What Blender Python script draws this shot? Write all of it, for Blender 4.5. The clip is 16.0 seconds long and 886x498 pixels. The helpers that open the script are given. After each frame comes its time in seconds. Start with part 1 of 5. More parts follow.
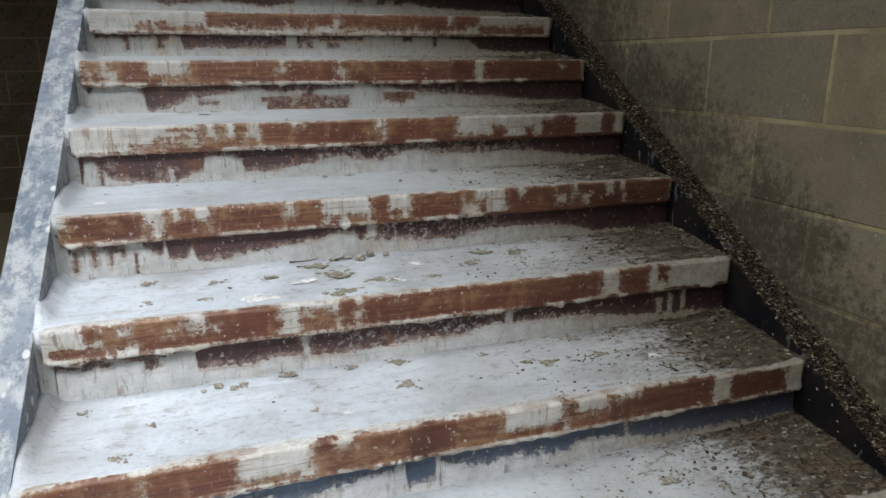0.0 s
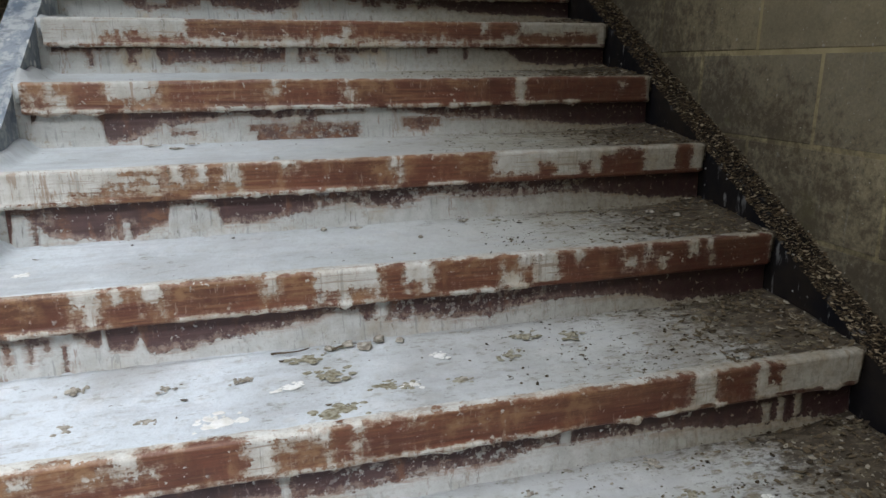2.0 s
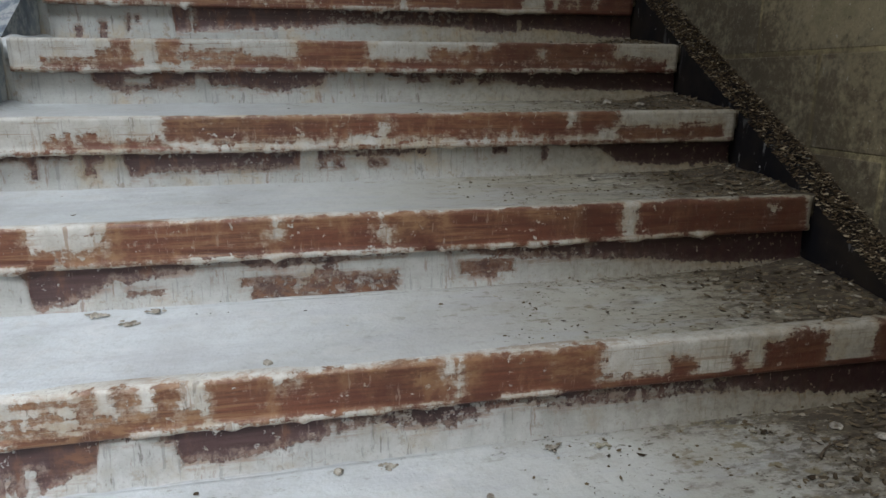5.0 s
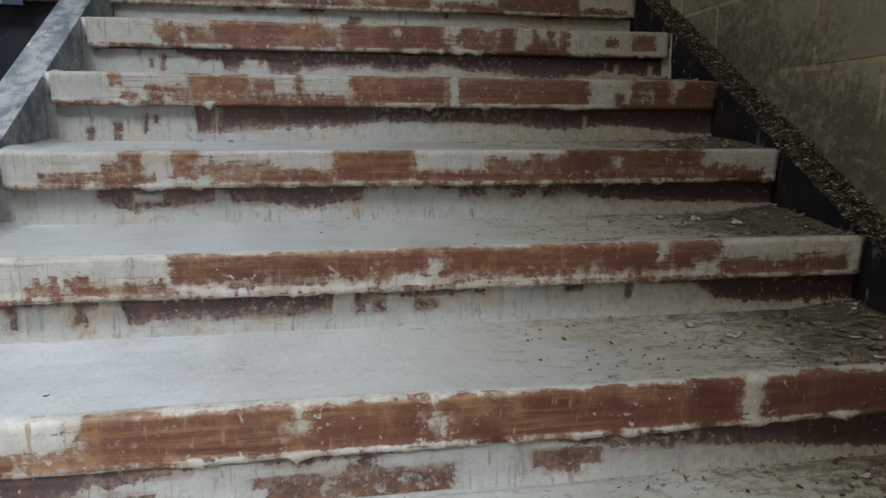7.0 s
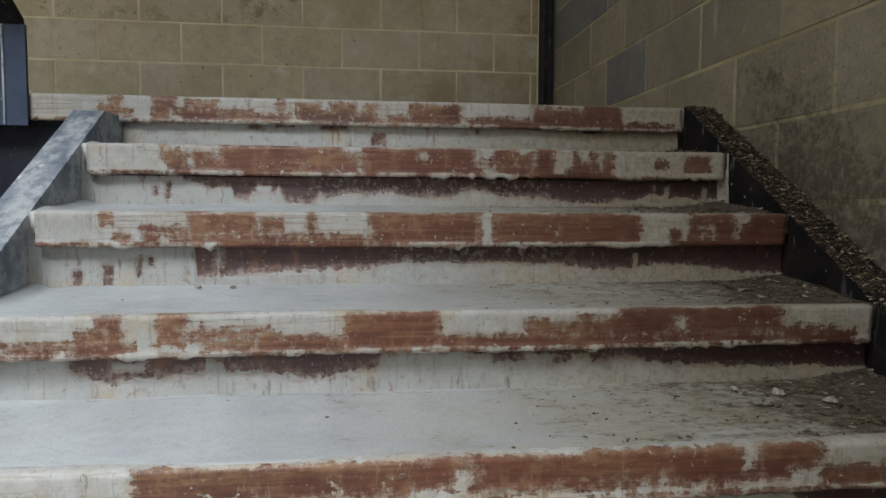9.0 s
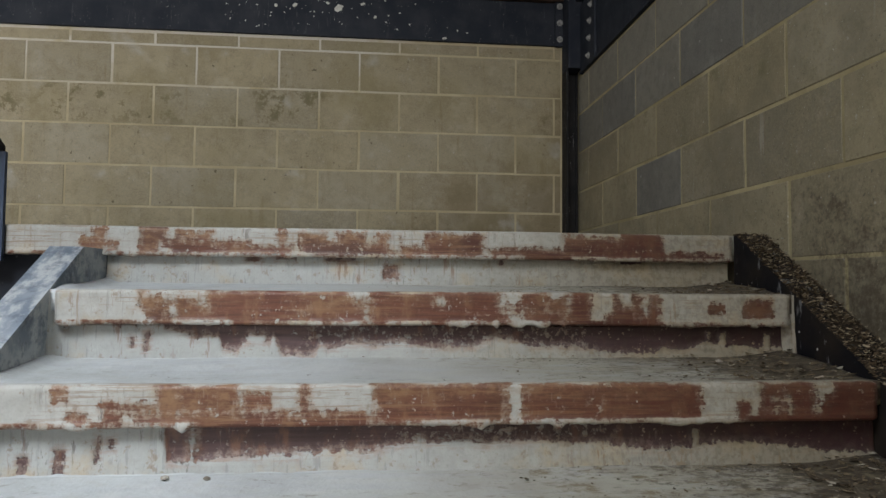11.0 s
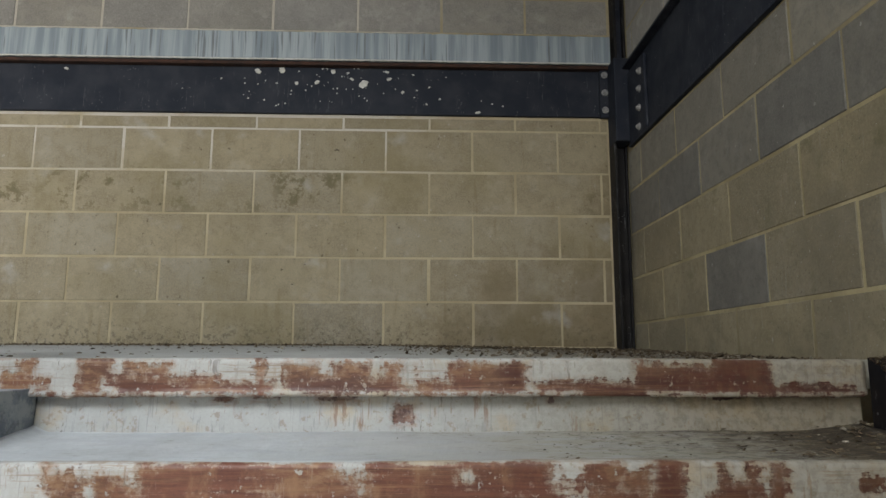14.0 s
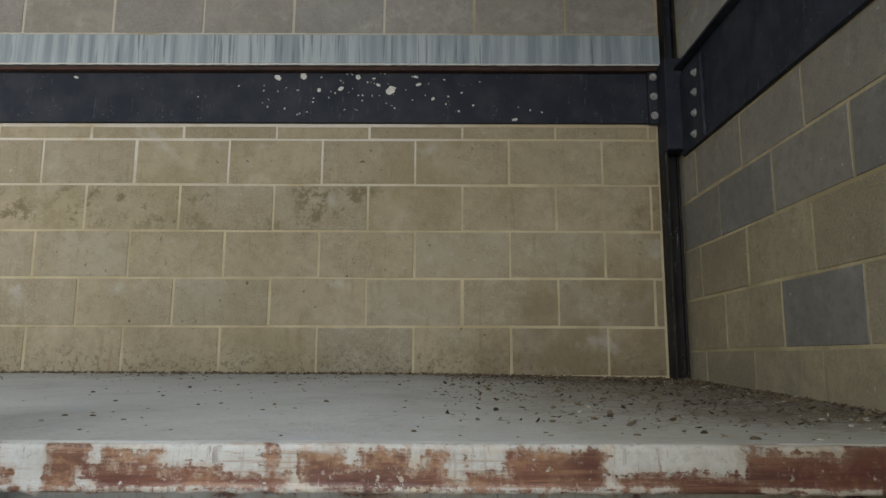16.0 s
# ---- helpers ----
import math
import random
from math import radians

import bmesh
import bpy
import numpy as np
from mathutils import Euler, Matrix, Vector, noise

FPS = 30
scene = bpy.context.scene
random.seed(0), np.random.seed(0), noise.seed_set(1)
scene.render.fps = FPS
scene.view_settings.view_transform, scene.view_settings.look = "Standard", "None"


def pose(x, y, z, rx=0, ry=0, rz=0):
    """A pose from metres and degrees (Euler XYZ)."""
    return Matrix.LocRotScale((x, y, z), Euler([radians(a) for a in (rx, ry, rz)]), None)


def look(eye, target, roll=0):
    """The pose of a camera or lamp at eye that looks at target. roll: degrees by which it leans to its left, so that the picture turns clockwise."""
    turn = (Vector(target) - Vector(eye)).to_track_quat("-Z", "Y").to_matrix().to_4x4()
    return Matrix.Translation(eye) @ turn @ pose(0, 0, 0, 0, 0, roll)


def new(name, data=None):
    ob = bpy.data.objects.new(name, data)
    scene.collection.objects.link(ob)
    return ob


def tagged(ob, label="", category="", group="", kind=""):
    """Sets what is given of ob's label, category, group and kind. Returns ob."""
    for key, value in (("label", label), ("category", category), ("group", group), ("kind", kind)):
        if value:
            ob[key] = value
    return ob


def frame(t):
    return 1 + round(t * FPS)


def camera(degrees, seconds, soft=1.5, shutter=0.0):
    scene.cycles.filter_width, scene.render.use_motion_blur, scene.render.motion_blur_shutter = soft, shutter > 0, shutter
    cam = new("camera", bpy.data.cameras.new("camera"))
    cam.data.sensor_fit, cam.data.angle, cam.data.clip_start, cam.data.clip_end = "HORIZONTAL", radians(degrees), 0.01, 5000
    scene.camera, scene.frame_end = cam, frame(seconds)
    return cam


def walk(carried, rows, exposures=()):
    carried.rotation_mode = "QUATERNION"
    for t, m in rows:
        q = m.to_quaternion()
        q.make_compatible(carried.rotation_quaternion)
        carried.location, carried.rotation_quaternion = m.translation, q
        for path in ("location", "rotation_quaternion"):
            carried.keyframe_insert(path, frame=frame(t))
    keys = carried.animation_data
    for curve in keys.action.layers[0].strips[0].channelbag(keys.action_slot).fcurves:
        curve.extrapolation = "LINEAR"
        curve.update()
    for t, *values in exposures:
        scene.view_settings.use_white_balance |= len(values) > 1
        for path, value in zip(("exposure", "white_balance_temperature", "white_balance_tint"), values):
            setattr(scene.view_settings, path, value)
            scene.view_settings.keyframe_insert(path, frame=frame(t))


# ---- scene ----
cam = camera(66.3, 16.0)
PATH = [
    (0, (0.026, -0.25, 0.858), (0.624, 1.583, 0.328), -0.2),
    (0.5, (0.067, -0.134, 0.862), (0.65, 1.704, 0.331), -0.3),
    (1, (0.104, -0.022, 0.873), (0.672, 1.821, 0.345), -0.3),
    (1.5, (0.13, 0.084, 0.887), (0.678, 1.934, 0.36), -0.3),
    (2, (0.156, 0.191, 0.901), (0.681, 2.048, 0.375), -0.3),
    (2.5, (0.172, 0.304, 0.92), (0.679, 2.166, 0.397), -0.2),
    (3, (0.187, 0.415, 0.948), (0.672, 2.285, 0.43), -0.1),
    (3.5, (0.208, 0.515, 0.988), (0.67, 2.391, 0.469), -0.0),
    (3.7, (0.213, 0.554, 1.01), (0.67, 2.428, 0.481), 0.2),
    (5.8, (0.279, 0.93, 1.13), (0.66, 2.845, 0.699), -0.1),
    (6, (0.279, 0.959, 1.144), (0.652, 2.879, 0.728), -0.0),
    (6.5, (0.277, 1.029, 1.183), (0.628, 2.961, 0.8), 0.0),
    (7, (0.272, 1.099, 1.217), (0.598, 3.043, 0.877), 0.1),
    (7.5, (0.267, 1.166, 1.256), (0.57, 3.121, 0.962), 0.2),
    (8, (0.278, 1.227, 1.296), (0.557, 3.192, 1.055), 0.2),
    (8.5, (0.292, 1.278, 1.333), (0.551, 3.252, 1.145), 0.3),
    (9, (0.306, 1.331, 1.365), (0.552, 3.312, 1.235), 0.3),
    (9.5, (0.326, 1.394, 1.398), (0.556, 3.38, 1.328), 0.3),
    (10, (0.341, 1.456, 1.44), (0.556, 3.444, 1.431), 0.3),
    (10.2, (0.341, 1.478, 1.46), (0.55, 3.467, 1.469), 0.5),
    (12.3, (0.316, 1.74, 1.568), (0.443, 3.718, 1.841), 0.0),
    (12.5, (0.347, 1.775, 1.569), (0.454, 3.751, 1.86), 0.2),
    (13, (0.363, 1.834, 1.596), (0.451, 3.809, 1.901), 0.2),
    (13.5, (0.379, 1.897, 1.631), (0.454, 3.872, 1.941), 0.1),
    (14, (0.396, 1.968, 1.667), (0.461, 3.942, 1.979), 0.1),
    (14.5, (0.394, 2.03, 1.705), (0.45, 4.004, 2.018), 0.2),
    (15, (0.387, 2.094, 1.735), (0.428, 4.069, 2.048), 0.2),
    (15.5, (0.374, 2.161, 1.765), (0.394, 4.136, 2.08), 0.2),
    (16, (0.355, 2.225, 1.797), (0.349, 4.201, 2.111), 0.2),
]
walk(cam, [(t, look(eye, target, roll)) for t, eye, target, roll in PATH],
     exposures=[(0.0, -0.05), (3.5, 0.06), (6.0, 0.30), (9.0, 0.58), (10.0, 0.74), (12.5, 1.06), (16.0, 1.20)])

# ---- light ----
world = bpy.data.worlds.new("sky")
scene.world = world
world.use_nodes = True
wt = world.node_tree
sky = wt.nodes.new("ShaderNodeTexSky")
sky.sky_type, sky.sun_disc = "NISHITA", False
sky.sun_elevation, sky.sun_rotation = radians(40), radians(200)
wt.nodes["Background"].inputs[1].default_value = 0.06
wt.links.new(sky.outputs[0], wt.nodes["Background"].inputs[0])


def unseen_light(name, m, sx, sy, watts, colour):
    """An out-of-view area lamp at one opening, standing in for daylight."""
    data = bpy.data.lights.new(name, "AREA")
    data.shape, data.size, data.size_y, data.energy, data.color = "RECTANGLE", sx, sy, watts, colour
    ob = new(name, data)
    ob.matrix_world = m
    return ob


# The first four are added fills, tuned to brightness; no such openings are known.
unseen_light("daylight_fill_foot", look((-0.90, -0.95, 2.86), (-0.88, -0.91, 0.0)), 1.5, 1.3, 205, (0.93, 0.935, 0.975))
unseen_light("daylight_fill_steps", look((-0.85, 0.90, 3.72), (-0.75, 1.20, 0.0)), 1.4, 1.3, 80, (0.90, 0.94, 1.0))
unseen_light("daylight_fill_front", look((-1.50, -1.98, 1.35), (-0.9, 1.6, 0.6)), 1.7, 1.6, 12, (1.0, 0.95, 0.92))
unseen_light("daylight_fill_wall", look((-0.55, -1.97, 3.12), (0.3, 5.0, 2.5)), 1.4, 0.9, 92, (1.0, 0.97, 0.93))
unseen_light("daylight_window", look((-2.32, 4.35, 2.75), (0.6, 4.9, 2.2)), 1.5, 1.6, 3.5, (1.0, 0.96, 0.92))

# ---- measures, fitted to the camera's view ----
GOING, RISE = 0.272, 0.1655
LEFT, RIGHT = -0.347, 1.284          # inner faces of the two strings
WALL_R, WALL_B = 1.467, 5.385        # inner faces of the block walls
WALL_L, WALL_F = -2.35, -2.00
FLOOR, CEILING = -0.654, 3.75
TOP_STEP, LOW_STEP = 10, -3


def nose_y(k):
    return 0.862 + GOING * (k - 1)


TOPS = (0.190, 0.364, 0.532, 0.702, 0.866, 1.022, 1.180, 1.348, 1.507, 1.662)


def nose_z(k):
    """Top of a nosing; each height is set to fit the camera's view."""
    return TOPS[k - 1] if k >= 1 else TOPS[0] - 0.168 * (1 - k)


def pitch_z(y):
    return 0.1735 + (y - 0.862) * RISE / GOING


# ---- materials ----
class Tree:
    """Short ways to write a node material."""

    def __init__(self, name, rough=0.8, metal=0.0):
        self.mat = bpy.data.materials.new(name)
        self.mat.use_nodes = True
        self.t = self.mat.node_tree
        self.bsdf = self.t.nodes["Principled BSDF"]
        self.bsdf.inputs["Roughness"].default_value = rough
        self.bsdf.inputs["Metallic"].default_value = metal
        self.pos = self.node("ShaderNodeNewGeometry").outputs["Position"]

    def dull(self, level):
        self.bsdf.inputs["Specular IOR Level"].default_value = level

    def node(self, kind):
        return self.t.nodes.new(kind)

    def put(self, value, socket):
        if isinstance(value, bpy.types.NodeSocket):
            self.t.links.new(value, socket)
        elif isinstance(value, tuple) and len(value) == 3 and socket.type == "RGBA":
            socket.default_value = (*value, 1)
        else:
            socket.default_value = value

    def stretch(self, x, y, z, vec=None):
        n = self.node("ShaderNodeVectorMath")
        n.operation = "MULTIPLY"
        self.put(vec or self.pos, n.inputs[0])
        n.inputs[1].default_value = (x, y, z)
        return n.outputs[0]

    def noise(self, scale, detail=3.0, vec=None, rough=0.55):
        n = self.node("ShaderNodeTexNoise")
        self.put(vec or self.pos, n.inputs["Vector"])
        n.inputs["Scale"].default_value = scale
        n.inputs["Detail"].default_value = detail
        n.inputs["Roughness"].default_value = rough
        return n.outputs["Fac"]

    def cells(self, scale, vec=None):
        n = self.node("ShaderNodeTexVoronoi")
        self.put(vec or self.pos, n.inputs["Vector"])
        n.inputs["Scale"].default_value = scale
        return n.outputs["Distance"]

    def maths(self, op, a, b=0.0):
        n = self.node("ShaderNodeMath")
        n.operation = op
        self.put(a, n.inputs[0])
        self.put(b, n.inputs[1])
        return n.outputs[0]

    def step(self, value, lo, hi):
        n = self.node("ShaderNodeMapRange")
        n.interpolation_type = "SMOOTHSTEP"
        self.put(value, n.inputs["Value"])
        n.inputs["From Min"].default_value, n.inputs["From Max"].default_value = lo, hi
        return n.outputs["Result"]

    def mix(self, fac, a, b):
        n = self.node("ShaderNodeMix")
        n.data_type = "RGBA"
        self.put(fac, n.inputs["Factor"])
        self.put(a, n.inputs["A"] if False else n.inputs[6])
        self.put(b, n.inputs[7])
        return n.outputs[2]

    def attr(self, name):
        n = self.node("ShaderNodeAttribute")
        n.attribute_name = name
        return n.outputs["Fac"]

    def axis(self, which):
        n = self.node("ShaderNodeSeparateXYZ")
        self.put(self.pos, n.inputs[0])
        return n.outputs[which]

    def spatter_shade(self):
        """Droppings splashed up the side wall from the string, with the shade there painted in: dense low down, broken
        up higher.
        """
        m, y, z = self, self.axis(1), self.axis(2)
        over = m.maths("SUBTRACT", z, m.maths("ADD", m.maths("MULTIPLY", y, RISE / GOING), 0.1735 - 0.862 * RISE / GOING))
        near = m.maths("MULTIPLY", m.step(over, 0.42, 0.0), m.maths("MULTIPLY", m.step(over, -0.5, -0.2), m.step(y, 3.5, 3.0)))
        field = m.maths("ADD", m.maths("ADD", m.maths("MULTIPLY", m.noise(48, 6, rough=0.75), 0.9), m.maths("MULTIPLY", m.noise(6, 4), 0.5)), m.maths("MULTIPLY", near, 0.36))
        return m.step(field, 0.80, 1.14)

    def chance(self):
        return self.node("ShaderNodeObjectInfo").outputs["Random"]

    def island(self):
        return self.node("ShaderNodeNewGeometry").outputs["Random Per Island"]

    def bump(self, height, strength=0.4, distance=0.003):
        n = self.node("ShaderNodeBump")
        n.inputs["Strength"].default_value, n.inputs["Distance"].default_value = strength, distance
        self.put(height, n.inputs["Height"])
        self.t.links.new(n.outputs[0], self.bsdf.inputs["Normal"])

    def done(self, colour, rough=None):
        self.put(colour, self.bsdf.inputs["Base Color"])
        if rough is not None:
            self.put(rough, self.bsdf.inputs["Roughness"])
        return self.mat


def block_material(name, warm, cool, share, stained, streaked=False):
    """Fair-faced concrete block: tan or grey, mottled, with fine pores."""
    m = Tree(name, 0.92)
    pick = m.step(m.chance(), share - 0.02, share + 0.02)
    base = m.mix(pick, warm, cool)
    big = m.noise(3.6, 6, rough=0.62)
    base = m.mix(m.step(big, 0.35, 0.7), base, tuple(0.72 * c for c in warm))
    shade = m.maths("MULTIPLY", m.chance(), 7.13)
    shade = m.maths("FRACT", shade)
    base = m.mix(m.maths("MULTIPLY", shade, 0.35), base, (0.36, 0.32, 0.22))
    other = m.maths("FRACT", m.maths("MULTIPLY", m.chance(), 3.71))
    base = m.mix(m.maths("MULTIPLY", m.step(other, 0.35, 1.0), 0.55), base, tuple(0.66 * c for c in cool))
    mid = m.noise(17, 6, rough=0.72)
    base = m.mix(m.maths("MULTIPLY", m.step(mid, 0.42, 0.66), 0.55), base, tuple(0.60 * c for c in warm))
    base = m.mix(m.maths("MULTIPLY", m.step(m.noise(9, 6, rough=0.72), 0.52, 0.70), 0.38), base, tuple(min(0.6, 1.45 * c + 0.02) for c in cool))
    grain = m.noise(140, 4, rough=0.7)
    base = m.mix(m.maths("MULTIPLY", m.step(grain, 0.35, 0.75), 0.5), base, tuple(1.3 * c for c in warm))
    pores = m.step(m.cells(95), 0.10, 0.22)
    base = m.mix(m.maths("MULTIPLY", m.step(pores, 0.9, 0.0), 0.35), base, (0.10, 0.09, 0.07))
    spots = m.step(m.noise(38, 2), 0.72, 0.76)
    base = m.mix(m.maths("MULTIPLY", spots, 0.5), base, (0.42, 0.41, 0.37))
    if stained:
        z = m.axis(2)
        band = m.maths("MULTIPLY", m.step(z, 2.34, 2.46), m.step(z, 2.68, 2.56))
        moss = m.maths("MULTIPLY", m.maths("MULTIPLY", band, m.step(m.noise(11, 8, rough=0.72), 0.51, 0.60)), m.step(m.noise(2.3, 3), 0.44, 0.58))
        base = m.mix(m.maths("MULTIPLY", moss, 0.75), base, (0.12, 0.10, 0.045))
        dots = m.maths("MULTIPLY", m.step(m.noise(34, 3), 0.66, 0.70), m.step(m.noise(3.1, 2), 0.50, 0.62))
        base = m.mix(m.maths("MULTIPLY", dots, 0.75), base, (0.055, 0.045, 0.025))
        low = m.maths("MULTIPLY", m.step(z, 1.93, 1.70), m.step(m.noise(45, 6, rough=0.75), 0.50, 0.62))
        base = m.mix(m.maths("MULTIPLY", low, 0.7), base, (0.07, 0.065, 0.05))
        runs = m.step(m.noise(5, 3, m.stretch(4, 1, 0.5)), 0.58, 0.75)
        base = m.mix(m.maths("MULTIPLY", runs, 0.35), base, (0.16, 0.12, 0.05))
        olive = m.step(m.noise(1.7, 5, rough=0.65), 0.44, 0.66)
        base = m.mix(m.maths("MULTIPLY", olive, 0.45), base, (0.20, 0.165, 0.075))
        # Brown dirt plus the right corner's shade, painted low and to the right.
        reach = m.maths("SUBTRACT", m.maths("MULTIPLY", m.axis(0), 0.22), m.maths("MULTIPLY", z, 0.34))
        corner_shade = m.step(m.maths("ADD", m.noise(2.2, 7, rough=0.68), reach), -0.12, 0.16)
        base = m.mix(m.maths("MULTIPLY", corner_shade, 0.60), base, (0.150, 0.112, 0.055))
        bloom = m.step(m.noise(4.1, 5), 0.60, 0.72)
        base = m.mix(m.maths("MULTIPLY", bloom, 0.4), base, (0.46, 0.45, 0.42))
    if streaked:
        runs = m.maths("MULTIPLY", m.step(m.noise(1.0, 4, m.stretch(40, 34, 2.2)), 0.64, 0.72), m.step(m.noise(2.6, 3), 0.45, 0.62))
        base = m.mix(m.maths("MULTIPLY", runs, 0.55), base, (0.40, 0.39, 0.33))
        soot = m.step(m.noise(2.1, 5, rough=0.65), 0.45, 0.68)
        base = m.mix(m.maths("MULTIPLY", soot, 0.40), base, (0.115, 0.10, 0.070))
        flecks = m.maths("MULTIPLY", m.step(m.noise(75, 5, rough=0.75), 0.58, 0.66), m.step(m.noise(3.3, 4), 0.42, 0.58))
        base = m.mix(m.maths("MULTIPLY", flecks, 0.60), base, (0.045, 0.038, 0.028))
        # Droppings and painted shade along the string.
        base = m.mix(m.maths("MULTIPLY", m.spatter_shade(), 0.80), base, (0.055, 0.042, 0.026))
        moss = m.maths("MULTIPLY", m.step(m.noise(8, 7, rough=0.72), 0.52, 0.64), m.step(m.noise(1.7, 2), 0.48, 0.58))
        base = m.mix(m.maths("MULTIPLY", moss, 0.5), base, (0.11, 0.10, 0.045))
        chalk = m.step(m.noise(130, 3), 0.69, 0.73)
        base = m.mix(m.maths("MULTIPLY", chalk, 0.8), base, (0.40, 0.38, 0.32))
    m.bump(m.maths("ADD", grain, m.maths("MULTIPLY", pores, 0.6)), 0.5, 0.002)
    return m.done(base)


def mortar_material(name, a, b, pale_joints):
    m = Tree(name, 0.95)
    base = m.mix(m.step(m.noise(4.5, 5), 0.35, 0.65), a, b)
    if pale_joints:
        pale = m.maths("MULTIPLY", m.step(m.axis(2), 2.45, 2.75), m.step(m.axis(0), 0.7, 0.2))
        pale = m.maths("MULTIPLY", pale, m.step(m.noise(3.0, 4), 0.32, 0.48))
        base = m.mix(pale, base, (0.60, 0.57, 0.50))
    if not pale_joints:
        base = m.mix(m.maths("MULTIPLY", m.step(m.noise(2.5, 6, rough=0.7), 0.52, 0.68), 0.60), base, (0.155, 0.13, 0.084))
        # The joints take the same droppings and painted shade.
        base = m.mix(m.maths("MULTIPLY", m.spatter_shade(), 0.85), base, (0.055, 0.042, 0.026))
    base = m.mix(m.maths("MULTIPLY", m.noise(70, 3), 0.4), base, tuple(0.6 * c for c in a))
    m.bump(m.noise(150, 3), 0.5, 0.002)
    return m.done(base)


def coated_material(name, bare_a, bare_b, rust, coat_a, coat_b, drip, blotch, specks=0.50, rub=0.90, rag=1.9):
    """Painted steel under flaking whitewash; the mesh's 'cover' says where the coat still holds, 'age' how grey it is;
    a last value holds dust plus painted light falloff.
    """
    m = Tree(name, 0.7)
    runs = m.noise(1.0, 4, m.stretch(62, 62, 7), 0.55)
    scrape = m.noise(1.0, 6, m.stretch(10, 10, 120), 0.68)
    blobs = m.noise(1.0, 6, m.stretch(15, 15, 20), 0.62)
    chips = m.noise(64, 8, rough=0.78)
    broad = m.noise(6, 2)
    fine = m.noise(150, 4, rough=0.7)
    field = m.attr("cover")
    for n, amp in ((runs, drip), (blobs, blotch), (chips, rag), (scrape, rub), (fine, 0.55), (broad, 0.3)):
        field = m.maths("ADD", field, m.maths("MULTIPLY", m.maths("SUBTRACT", n, 0.5), amp))
    coat = m.step(field, 0.485, 0.515)
    thin = m.maths("MULTIPLY", m.maths("MULTIPLY", m.step(field, 0.0, 0.47), m.step(chips, 0.40, 0.60)), 0.72)
    grainx = m.noise(1.0, 5, m.stretch(7, 30, 150), 0.65)
    bare = m.mix(m.step(grainx, 0.30, 0.70), bare_a, bare_b)
    worn = m.maths("MULTIPLY", m.step(m.noise(1.0, 5, m.stretch(30, 30, 14), 0.62), 0.50, 0.70), 0.55)
    bare = m.mix(worn, bare, rust)
    bare = m.mix(m.maths("MULTIPLY", m.step(m.noise(4, 3), 0.45, 0.70), 0.70), bare, tuple(0.58 * c for c in bare_a))
    ticks = m.maths("MULTIPLY", m.step(m.noise(1.0, 4, m.stretch(170, 170, 28), 0.65), 0.60, 0.66), m.step(m.noise(11, 3), 0.45, 0.58))
    bare = m.mix(m.maths("MULTIPLY", ticks, 0.45), bare, tuple(0.5 * p + 0.4 * q for p, q in zip(rust, coat_b)))
    bare = m.mix(m.maths("MULTIPLY", m.step(m.noise(190, 4, rough=0.75), 0.5, 0.7), 0.30), bare, tuple(0.5 * c for c in bare_a))
    bare = m.mix(m.maths("MULTIPLY", m.attr("ochre"), m.maths("ADD", 0.15, m.maths("MULTIPLY", m.step(m.noise(1.0, 6, m.stretch(34, 34, 70), 0.70), 0.42, 0.62), 0.70))), bare, tuple(0.85 * c for c in rust))
    rim = m.maths("MULTIPLY", m.step(field, 0.10, 0.47), m.step(m.noise(1.0, 6, m.stretch(18, 18, 150), 0.72), 0.44, 0.60))
    bare = m.mix(m.maths("MULTIPLY", rim, 0.55), bare, tuple(0.8 * p + 0.2 * q for p, q in zip(rust, coat_b)))
    drawn = m.maths("MULTIPLY", m.step(m.noise(1.0, 7, m.stretch(5, 5, 130), 0.70), 0.47, 0.62), m.step(m.noise(1.0, 4, m.stretch(7, 7, 16), 0.6), 0.42, 0.60))
    bare = m.mix(m.maths("MULTIPLY", drawn, 0.62 * min(1.0, rub)), bare, tuple(0.95 * c for c in rust))
    bare = m.mix(thin, bare, tuple(0.55 * p + 0.35 * q for p, q in zip(rust, coat_b)))
    fleck = m.step(m.noise(88, 5, rough=0.6), 0.615, 0.635)
    keep = m.step(m.maths("ADD", m.noise(19, 3), m.maths("MULTIPLY", m.attr("speck"), 0.35)), specks, specks + 0.08)
    spray = m.maths("MULTIPLY", m.step(m.noise(60, 6, rough=0.72), 0.53, 0.57), m.attr("speck"))
    fleck = m.maths("MULTIPLY", fleck, keep)
    coat = m.maths("MAXIMUM", coat, m.maths("MAXIMUM", fleck, m.maths("MULTIPLY", spray, 0.75)))
    white = m.mix(m.step(m.noise(24, 6, rough=0.7), 0.32, 0.70), coat_a, coat_b)
    white = m.mix(m.attr("age"), white, (0.315, 0.325, 0.305))
    white = m.mix(m.maths("MULTIPLY", m.step(m.noise(1.0, 5, m.stretch(30, 30, 10), 0.65), 0.45, 0.72), 0.32), white, tuple(0.55 * c for c in coat_b))
    edge = m.maths("MULTIPLY", m.step(field, 1.05, 0.5), m.step(scrape, 0.42, 0.58))
    white = m.mix(m.maths("MULTIPLY", edge, 0.80), white, tuple(0.75 * p + 0.25 * q for p, q in zip(rust, coat_b)))
    cracks = m.maths("MULTIPLY", m.step(m.noise(1.0, 5, m.stretch(80, 80, 13), 0.7), 0.61, 0.66), m.step(m.noise(4.5, 3), 0.43, 0.55))
    white = m.mix(m.maths("MULTIPLY", cracks, 0.60), white, (0.07, 0.05, 0.04))
    ochre = m.step(m.noise(6, 6, rough=0.65), 0.50, 0.70)
